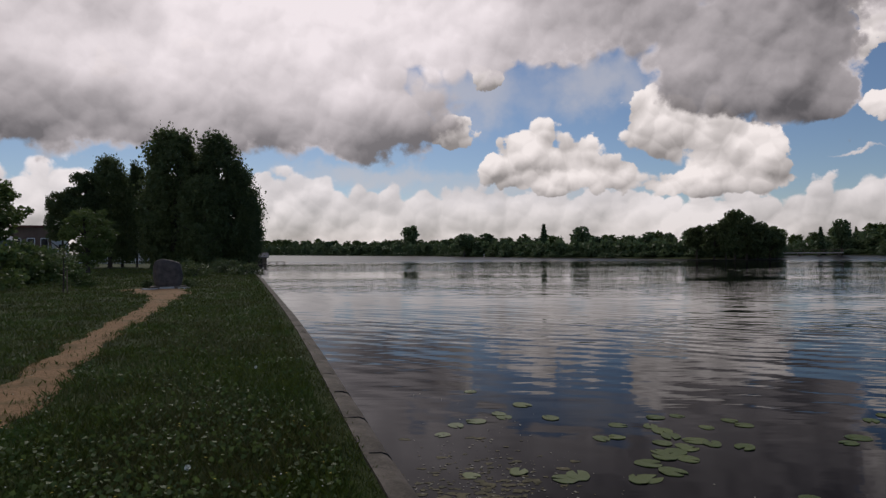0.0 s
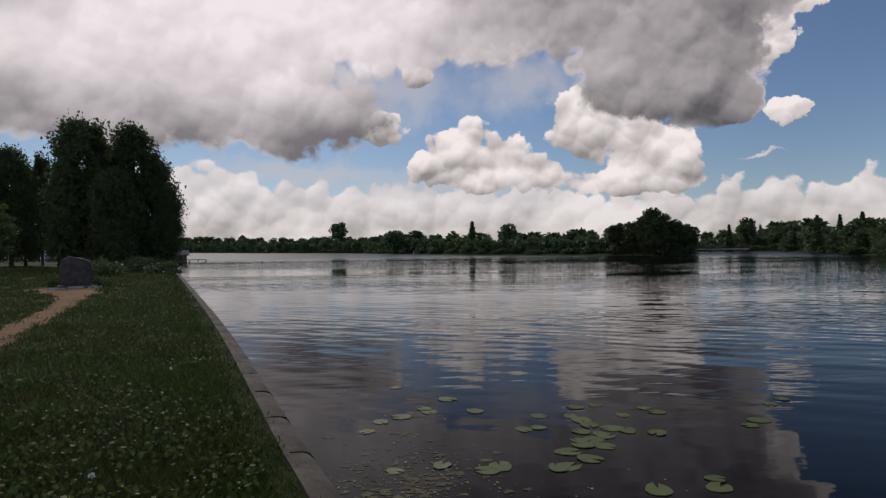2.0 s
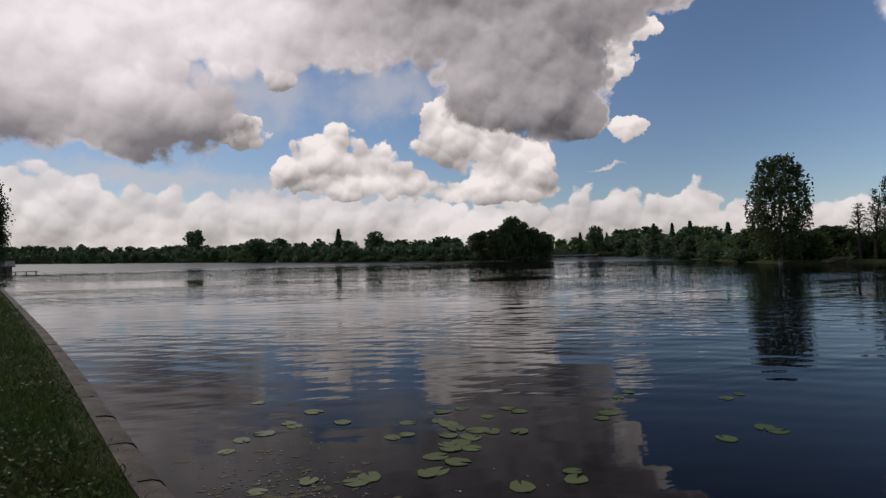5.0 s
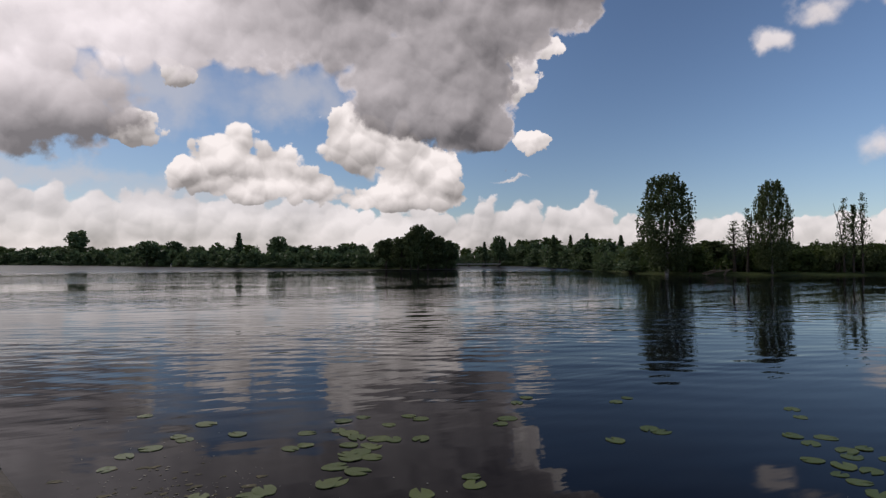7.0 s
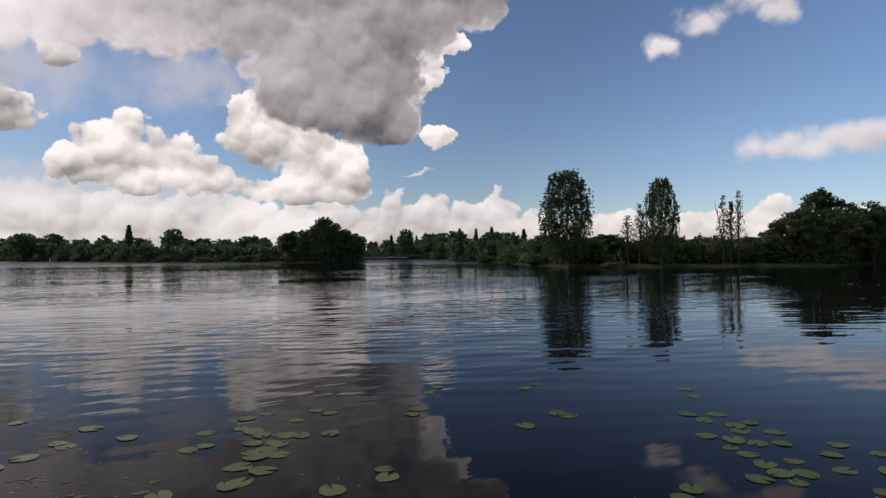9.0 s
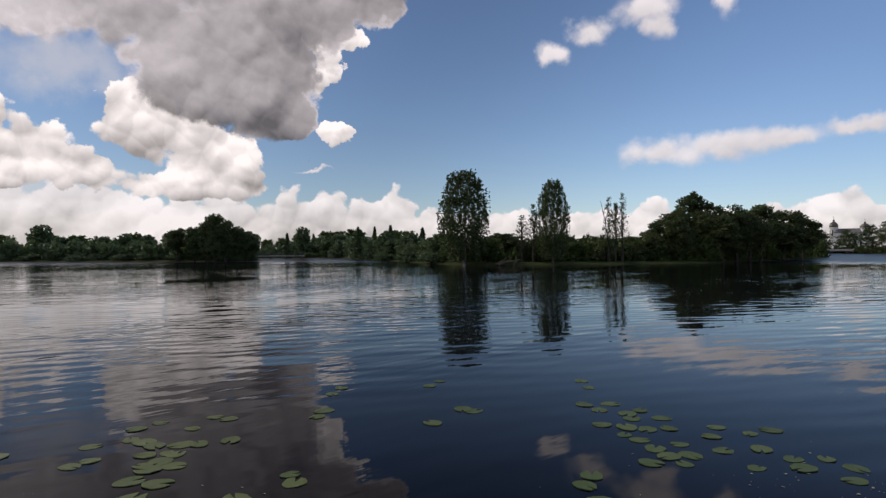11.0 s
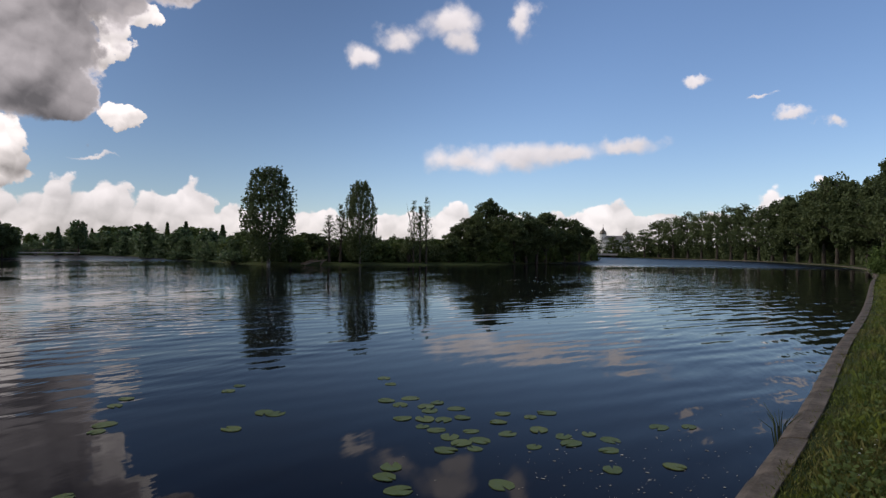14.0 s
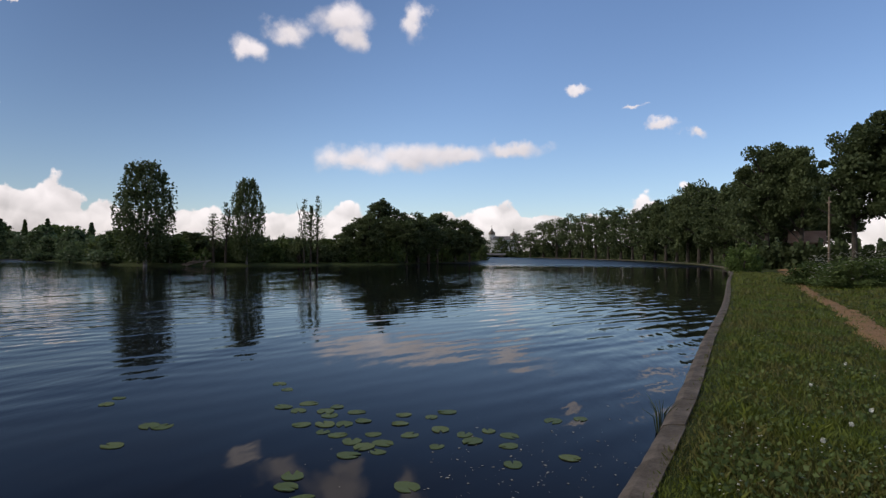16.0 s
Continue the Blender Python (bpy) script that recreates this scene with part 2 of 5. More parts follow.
WOOD = plain("weathered_wood", (0.11, 0.085, 0.06), (0.24, 0.19, 0.14), 1.5, 0.85, 0.01, 25.0)
BLACK_RUBBER = plain("black_rubber", (0.008, 0.008, 0.008), (0.025, 0.024, 0.022), 6.0, 0.7, 0.003)
WHITE_PAINT = plain("white_paint", (0.7, 0.7, 0.69), (0.82, 0.82, 0.8), 5.0, 0.6, 0.002)
PETAL = plain("white_petals", (0.55, 0.55, 0.48), (0.75, 0.75, 0.7), 5.0, 0.8, 0.0)
YELLOW_PETAL = plain("yellow_petals", (0.5, 0.38, 0.03), (0.65, 0.5, 0.08), 5.0, 0.8, 0.0)
SCUM = plain("olive_scum", (0.05, 0.045, 0.018), (0.14, 0.115, 0.055), 6.0, 0.8, 0.0)
FROTH = plain("pale_floating_debris", (0.22, 0.2, 0.15), (0.45, 0.42, 0.35), 3.0, 0.9, 0.0)
MARSH = foliage("shore_sedge", (0.035, 0.055, 0.014), (0.09, 0.115, 0.03), 0.2)


def pad_material():
    mat, n, bsdf = material("lily_leaf", 0.55, 0.3)
    co = n.node("TexCoord").outputs["Object"]
    info = n.node("ObjectInfo").outputs["Random"]
    spots = n.noise(co, 9.0, 4.0)
    fac = n.m("ADD", n.m("MULTIPLY", info, 0.6), n.m("MULTIPLY", spots, 0.5), clamp=True)
    col = n.mix(fac, (0.06, 0.09, 0.02), (0.13, 0.155, 0.042))
    rot = n.ramp(n.noise(co, 5.0, 5.0, 0.7), 0.62, 0.72)
    n.put(bsdf.inputs["Base Color"], n.mix(n.m("MULTIPLY", rot, 0.6), col, (0.10, 0.08, 0.03)))
    bumped(n, bsdf, spots, 0.4, 0.01)
    return mat


PAD = pad_material()


def blade_material():
    mat, n, bsdf = material("grass_blade", 0.6, 0.25)
    rnd = n.node("NewGeometry").outputs["Random Per Island"]
    co = n.node("TexCoord").outputs["Object"]
    patch = n.noise(co, 0.55, 4.0, 0.6)
    tuft = n.noise(co, 2.6, 3.0, 0.6)
    fac = n.m("ADD", n.m("MULTIPLY", rnd, 0.6), n.m("MULTIPLY", n.ramp(tuft, 0.3, 0.7), 0.4), clamp=True)
    green = n.mix(fac, (0.050, 0.070, 0.008), (0.138, 0.168, 0.020))
    dry = n.m("MULTIPLY", n.ramp(patch, 0.43, 0.58), n.ramp(rnd, 0.15, 0.45))
    lush = n.ramp(n.noise(co, 0.9, 3.0, 0.5), 0.5, 0.68)
    green = n.mix(n.m("MULTIPLY", lush, 0.5), green, (0.085, 0.155, 0.03))
    col = n.mix(n.m("MULTIPLY", dry, 0.6), green, (0.13, 0.10, 0.04))
    n.put(bsdf.inputs["Base Color"], col)
    return mat


BLADE = blade_material()


def ground_material():
    mat, n, bsdf = material("meadow_soil", 0.95, 0.15)
    co = n.node("TexCoord").outputs["Object"]
    big, mid, fine = n.noise(co, 0.08, 4.0), n.noise(co, 0.9, 5.0, 0.65), n.noise(co, 14.0, 4.0, 0.7)
    green = n.mix(n.ramp(mid, 0.3, 0.7), (0.024, 0.038, 0.009), (0.055, 0.07, 0.018))
    green = n.mix(n.ramp(big, 0.45, 0.7, 0.0, 0.6), green, (0.065, 0.072, 0.022))
    earth = n.m("MULTIPLY", n.ramp(n.noise(co, 0.45, 5.0, 0.65), 0.55, 0.72), n.ramp(fine, 0.35, 0.6))
    n.put(bsdf.inputs["Base Color"], n.mix(n.m("MULTIPLY", earth, 0.45), green, (0.11, 0.075, 0.035)))
    bumped(n, bsdf, n.m("ADD", fine, mid), 0.8, 0.05)
    return mat


def path_material():
    mat, n, bsdf = material("sandy_path", 0.95, 0.15)
    co = n.node("TexCoord").outputs["Object"]
    mid, fine = n.noise(co, 1.3, 5.0, 0.6), n.noise(co, 22.0, 4.0, 0.7)
    sand = n.mix(n.ramp(fine, 0.3, 0.7), (0.22, 0.125, 0.06), (0.34, 0.21, 0.11))
    worn = n.ramp(mid, 0.50, 0.66)
    n.put(bsdf.inputs["Base Color"], n.mix(n.m("MULTIPLY", worn, 0.65), sand, (0.13, 0.10, 0.045)))
    bumped(n, bsdf, n.m("ADD", fine, mid), 0.7, 0.03)
    return mat


def water_material():
    mat, n, bsdf = material("lake_water", 0.015, 0.18)
    co = n.node("TexCoord").outputs["Object"]
    far_out = n.v("LENGTH", co)

    def crests(turn, metres, warp):
        """Long wavering wave crests running in one direction."""
        m = n.node("Mapping")
        n.put(m.inputs[0], co)
        m.inputs["Rotation"].default_value = (0, 0, radians(turn))
        w = n.node("TexWave")
        w.wave_type, w.bands_direction, w.wave_profile = "BANDS", "Y", "SIN"
        n.put(w.inputs["Vector"], m.outputs[0])
        w.inputs["Scale"].default_value = 0.314 / metres
        w.inputs["Distortion"].default_value, w.inputs["Detail"].default_value = warp, 2.0
        w.inputs["Detail Scale"].default_value, w.inputs["Detail Roughness"].default_value = 0.55 / metres * 0.6, 0.5
        return w.outputs["Fac"]

    turned = n.node("Mapping")
    n.put(turned.inputs[0], co)
    turned.inputs["Rotation"].default_value = (0, 0, radians(-38))
    turned.inputs["Scale"].default_value = (0.4, 1.5, 1.0)
    swell, ripple = n.noise(turned.outputs[0], 0.7, 2.0, 0.45), n.noise(turned.outputs[0], 3.0, 2.0, 0.5)
    gust = n.ramp(n.noise(turned.outputs[0], 0.055, 3.0, 0.6), 0.36, 0.64, 0.15, 1.0)
    calm_near = n.ramp(far_out, 5.0, 16.0, 0.35, 1.0)
    open_water = n.ramp(far_out, 30.0, 150.0, 1.0, 0.35)
    n.put(bsdf.inputs["Roughness"], n.ramp(far_out, 85.0, 140.0, 0.02, 0.33))
    gust = n.m("MULTIPLY", n.m("MULTIPLY", gust, open_water), calm_near)
    bands = n.m("ADD", n.m("MULTIPLY", crests(30, 0.62, 7.0), 0.007), n.m("MULTIPLY", crests(52, 1.5, 8.0), 0.009))
    waves = n.m("ADD", n.m("MULTIPLY", swell, 0.05), n.m("MULTIPLY", ripple, 0.012))
    waves = n.m("MULTIPLY", n.m("ADD", waves, bands), gust)
    bumped(n, bsdf, waves, 1.0, 1.0)
    bsdf.inputs["IOR"].default_value = 1.24
    mud = n.ramp(n.noise(co, 0.7, 4.0, 0.6), 0.35, 0.7)
    n.put(bsdf.inputs["Base Color"], n.mix(mud, (0.002, 0.002, 0.006), (0.005, 0.004, 0.006)))
    return mat


# ---------------------------------------------------------------- geometry helpers


def at(az, dist, z=0.0):
    """The place that far from the middle of the pan, on that compass direction."""
    return Vector((dist * math.sin(radians(az)), dist * math.cos(radians(az)), z))


def mesh_of(name, verts, faces, mat, smooth=False):
    me = bpy.data.meshes.new(name)
    me.from_pydata([tuple(v) for v in verts], [], [tuple(f) for f in faces])
    me.materials.append(mat)
    if smooth:
        me.shade_smooth()
    return me


def quads_mesh(name, co, mat, k):
    """Many separate faces of k corners each, from an array of corners."""
    n = len(co) // k
    me = bpy.data.meshes.new(name)
    me.vertices.add(n * k), me.loops.add(n * k), me.polygons.add(n)
    me.vertices.foreach_set("co", np.asarray(co, np.float32).ravel())
    me.loops.foreach_set("vertex_index", np.arange(n * k, dtype=np.int32))
    me.polygons.foreach_set("loop_start", np.arange(0, n * k, k, dtype=np.int32))
    me.update(calc_edges=True)
    me.materials.append(mat)
    return me


def thing(name, place, label, category, group="", kind="", turn=0.0, size=(1, 1, 1)):
    ob = new(name)
    ob.matrix_basis = Matrix.Translation(place) @ Matrix.Rotation(radians(turn), 4, "Z") @ Matrix.Diagonal((*size, 1))
    return tagged(ob, label, category, group, kind)


def part(name, bm, mat, parent, label="", smooth=False):
    """Links a bmesh, or a finished mesh, as one part under its thing."""
    me = bm
    if isinstance(bm, bmesh.types.BMesh):
        me = bpy.data.meshes.new(name)
        bm.to_mesh(me)
        bm.free()
        me.materials.append(mat)
        if smooth:
            me.shade_smooth()
    ob = new(name, me)
    ob.parent = parent
    return tagged(ob, label)


def box(x0, x1, y0, y1, z0, z1, bevel=0.0, bm=None):
    bm = bm or bmesh.new()
    made = bmesh.ops.create_cube(bm, size=1.0)["verts"]
    for v in made:
        v.co = Vector(((x0 + x1) / 2 + v.co.x * (x1 - x0), (y0 + y1) / 2 + v.co.y * (y1 - y0), (z0 + z1) / 2 + v.co.z * (z1 - z0)))
    if bevel:
        bmesh.ops.bevel(bm, geom=bm.edges[:], offset=bevel, segments=2, affect="EDGES")
    return bm


def lathe(profile, sides=16, bm=None):
    """A turned body from (radius, height) pairs."""
    bm = bm or bmesh.new()
    rings = [[bm.verts.new((r * math.cos(2 * math.pi * i / sides), r * math.sin(2 * math.pi * i / sides), z)) for i in range(sides)] for r, z in profile]
    for a, b in zip(rings, rings[1:]):
        for i in range(sides):
            bm.faces.new((a[i], a[(i + 1) % sides], b[(i + 1) % sides], b[i]))
    bm.faces.new(rings[-1]), bm.faces.new(rings[0][::-1])
    return bm


def tube(points, radii, sides=6, bm=None):
    """A tapered limb along points."""
    bm = bm or bmesh.new()
    rings = []
    for i, (p, r) in enumerate(zip(points, radii)):
        p = Vector(p)
        d = (Vector(points[min(i + 1, len(points) - 1)]) - Vector(points[max(i - 1, 0)])).normalized()
        u = d.orthogonal().normalized()
        w = d.cross(u)
        rings.append([bm.verts.new(p + r * (math.cos(2 * math.pi * k / sides) * u + math.sin(2 * math.pi * k / sides) * w)) for k in range(sides)])
    for a, b in zip(rings, rings[1:]):
        off = min(range(sides), key=lambda s: (a[0].co - b[s].co).length)
        for k in range(sides):
            bm.faces.new((a[k], a[(k + 1) % sides], b[(k + 1 + off) % sides], b[(k + off) % sides]))
    bm.faces.new(rings[-1])
    return bm


def smooth_line(pts, step):
    """Evenly spaced points on a soft curve through pts."""
    pts = [np.array(p, float) for p in pts]
    ext = [2 * pts[0] - pts[1]] + pts + [2 * pts[-1] - pts[-2]]
    out = []
    for i in range(1, len(ext) - 2):
        a, b, c, d = ext[i - 1:i + 3]
        n = max(2, int(np.linalg.norm(c - b) / step))
        for s in np.arange(n) / n:
            out.append(0.5 * (2 * b + (c - a) * s + (2 * a - 5 * b + 4 * c - d) * s ** 2 + (3 * b - a - 3 * c + d) * s ** 3))
    return np.array(out + [pts[-1]])


# ---------------------------------------------------------------- the lake's outline
LEFT_BANK = [(-24, 77), (-21.1, 67.5), (-13.0, 43.5), (-5.5, 21.0), (-2.83, 12.8), (-1.2, 7.5), (-0.68, 5.8), (-0.14, 4.1)]
BEND = [(0.45, 2.7), (1.3, 1.45), (2.7, 0.65)]
RIGHT_BANK = [(4.3, 0.18), (8.1, -0.6), (13.4, -1.55), (25.8, -3.9), (50, -8.0), (78, -12.8), (120, -17.7), (174, -16.0), (264, -2.5), (385, 47)]
FAR_END = [(470, 85), (440, 97)]
SPIT = [(190, 41), (144, 37), (101, 35), (88, 40.5), (77, 45.5), (66, 51), (62.5, 55), (67, 67), (78, 87), (100, 128), (112, 160)]
FAR_SHORE = [(92, 163), (72, 128), (54, 116), (45, 131), (34.5, 150), (26, 163), (10, 200), (-14, 260), (-54, 320), (-134, 462), (-170, 470), (-100, 280), (-45, 130), (-30, 95)]
near_edge = smooth_line(LEFT_BANK + BEND + RIGHT_BANK, 1.5)
SHORE = np.vstack([near_edge, smooth_line(FAR_END + SPIT + FAR_SHORE, 5.0)])


def inland(p):
    """Metres from the water's edge, below zero over the lake."""
    p = np.asarray(p, float).reshape(-1, 2)
    a, b = SHORE, np.roll(SHORE, -1, axis=0)
    if len(p) <= 400:
        e = b - a
        w = p[:, None, :] - a[None]
        k = np.clip((w * e).sum(2) / ((e * e).sum(1) + 1e-12), 0, 1)
        best = ((w - k[:, :, None] * e) ** 2).sum(2).min(1)
        up = np.where(a[:, 1] == b[:, 1], 1.0, b[:, 1] - a[:, 1])
        cross = ((a[:, 1] > p[:, None, 1]) != (b[:, 1] > p[:, None, 1])) & (p[:, None, 0] < e[:, 0] * (p[:, None, 1] - a[:, 1]) / up + a[:, 0])
        return np.where(cross.sum(1) % 2 == 1, -1, 1) * np.sqrt(best)
    out = np.empty(len(p))
    for s in range(0, len(p), 20000):
        q = p[s:s + 20000]
        best = np.full(len(q), 1e18)
        inside = np.zeros(len(q), bool)
        for u, v in zip(a, b):
            e = v - u
            w = q - u
            k = np.clip((w @ e) / (e @ e + 1e-12), 0, 1)
            best = np.minimum(best, ((w - k[:, None] * e) ** 2).sum(1))
            if u[1] != v[1]:
                cross = ((u[1] > q[:, 1]) != (v[1] > q[:, 1])) & (q[:, 0] < (v[0] - u[0]) * (q[:, 1] - u[1]) / (v[1] - u[1]) + u[0])
                inside ^= cross
        out[s:s + 20000] = np.where(inside, -1, 1) * np.sqrt(best)
    return out


def bumps(x, y, f):
    return np.sin(x * f + 1.3 * np.sin(y * f * 0.7)) * np.cos(y * f * 1.1 + np.sin(x * f * 0.6))


def land_height(p, d=None):
    p = np.asarray(p, float).reshape(-1, 2)
    d = inland(p) if d is None else d
    x, y = p[:, 0], p[:, 1]
    r = np.hypot(x, y)
    az = np.degrees(np.arctan2(x, y))
    kerbed = ((az < -14) | (az > 82) | (r < 60)) & (r < 400)
    soft = np.clip(r * 0.012, 0.1, 2.5)
    walled = np.where(d > 0.17, 0.255, -0.7 + 0.955 * np.clip((d - 0.17) / soft + 1, 0, 1))
    beach = np.clip(d * 0.14, -0.8, 0.35) + 0.02
    z = np.where(kerbed, walled, beach)
    z = z + np.where(d > 0.5, np.clip((d - 0.5) * 0.03, 0, 0.12) * (0.4 * bumps(x, y, 1.1) + 0.25 * bumps(y, x, 2.7)), 0)
    z = z + np.where((az > 100) & (r > 6) & (r < 150), np.clip((d - 5.0) / 9.0, 0, 1) * 0.9, 0)
    z = z + np.where((az < -20) & (r > 10), np.clip((d - 12.0) / 25.0, 0, 1) * 0.35, 0)
    return z


def ground_z(x, y):
    return float(land_height([(x, y)])[0])


def build_ground():
    rings = np.concatenate([0.6 * 1.02 ** np.arange(198), 30.4 * 1.04 ** np.arange(126)])
    ang = np.radians(np.concatenate([np.arange(-46, 118, 0.4), np.arange(118, 314, 4.0)]))
    na, nr = len(ang), len(rings)
    R, A = np.meshgrid(rings, ang, indexing="ij")
    p = np.stack([R * np.sin(A), R * np.cos(A)], -1).reshape(-1, 2)
    co = np.column_stack([p, land_height(p)])
    i, j = np.meshgrid(np.arange(nr - 1), np.arange(na), indexing="ij")
    jn = (j + 1) % na
    f = np.stack([i * na + j, (i + 1) * na + j, (i + 1) * na + jn, i * na + jn], -1).reshape(-1, 4)
    f = f[:, ::-1]
    me = bpy.data.meshes.new("ground")
    me.vertices.add(len(co)), me.loops.add(f.size), me.polygons.add(len(f))
    me.vertices.foreach_set("co", co.astype(np.float32).ravel())
    me.loops.foreach_set("vertex_index", f.astype(np.int32).ravel())
    me.polygons.foreach_set("loop_start", np.arange(0, f.size, 4, dtype=np.int32))
    me.update(calc_edges=True)
    me.shade_smooth()
    me.materials.append(ground_material())
    # the middle, under the camera
    tagged(new("ground", me), "grassy lake bank and far meadow", "ground", kind="structure")
    bm = lathe([(0.62, -0.3), (0.62, 0.257)], 40)
    me2 = bpy.data.meshes.new("ground_patch")
    bm.to_mesh(me2)
    bm.free()
    me2.materials.append(me.materials[0])
    tagged(new("ground_patch", me2), "patch of trodden grass on the bank", "ground", kind="structure")


build_ground()
bm = bmesh.new()
bmesh.ops.create_grid(bm, x_segments=8, y_segments=8, size=3500)
me = bpy.data.meshes.new("water")
bm.to_mesh(me)
bm.free()
me.materials.append(water_material())
tagged(new("water", me), "dark rippled lake water reflecting clouds", "water", kind="structure")


def build_path(name, line, widths, label):
    """A worn track lying just over the grass, with ragged edges."""
    pts = smooth_line([(*p, w) for p, w in zip(line, widths)], 0.3)
    rng = np.random.default_rng(5)
    verts, faces = [], []
    cols = 7
    for k, (x, y, w) in enumerate(pts):
        d = pts[min(k + 1, len(pts) - 1)][:2] - pts[max(k - 1, 0)][:2]
        nrm = np.array([-d[1], d[0]]) / (np.linalg.norm(d) + 1e-9)
        l, r = w * (0.5 + 0.22 * (rng.random() - 0.5) + 0.1 * math.sin(k * 0.9)), w * (0.5 + 0.22 * (rng.random() - 0.5) + 0.1 * math.cos(k * 0.7))
        row = [np.array([x, y]) + nrm * s for s in np.linspace(-r, l, cols)]
        h = land_height(np.array(row))
        for q, z, s in zip(row, h, np.linspace(-1, 1, cols)):
            verts.append((q[0], q[1], z + 0.028 - 0.03 * abs(s) ** 6))
    for k in range(len(pts) - 1):
        for c in range(cols - 1):
            a = k * cols + c
            faces.append((a, a + 1, a + cols + 1, a + cols))
    tagged(new(name, mesh_of(name, verts, faces, PATH_MAT, True)), label, "path", kind="structure")
    return pts


PATH_MAT = path_material()
path_left = build_path("path_left", [(-4.4, 4.6), (-5.1, 6.8), (-6.1, 9.6), (-7.7, 14), (-9.2, 19), (-10.6, 22.8), (-12.2, 26.5), (-14.5, 30)],
                       [1.0, 0.9, 0.75, 0.7, 0.75, 1.0, 1.9, 2.8], "worn sandy footpath through the grass")
path_right = build_path("path_right", [(9, -4.2), (14.5, -5.2), (21.5, -6.8), (29.5, -8.2), (45, -11.5), (70, -17.5), (90, -22)],
                        [0.6, 0.7, 0.7, 0.6, 0.7, 2.2, 2.6], "narrow sandy footpath along the bank")

# ---------------------------------------------------------------- trees


def leaf_cards(rng, centres, size, droop=0.0, flat=0.0):
    """Folded leaf sprays, one at each centre: four corners, turned at random."""
    n = len(centres)
    d = rng.normal(size=(n, 3))
    d[:, 2] = d[:, 2] * (1 - flat) - droop
    d /= np.linalg.norm(d, axis=1)[:, None]
    s = np.cross(d, rng.normal(size=(n, 3)))
    s /= np.linalg.norm(s, axis=1)[:, None] + 1e-9
    up = np.cross(d, s)
    L = (size * (0.6 + 0.8 * rng.random(n)))[:, None]
    w = L * (0.34 + 0.2 * rng.random(n))[:, None]
    a = centres - d * L * 0.5
    c = centres + d * L * 0.5
    b = centres + s * w + up * w * 0.35 - d * L * 0.08
    e = centres - s * w + up * w * 0.35 - d * L * 0.08
    return np.stack([a, b, c, e], 1).reshape(-1, 3)


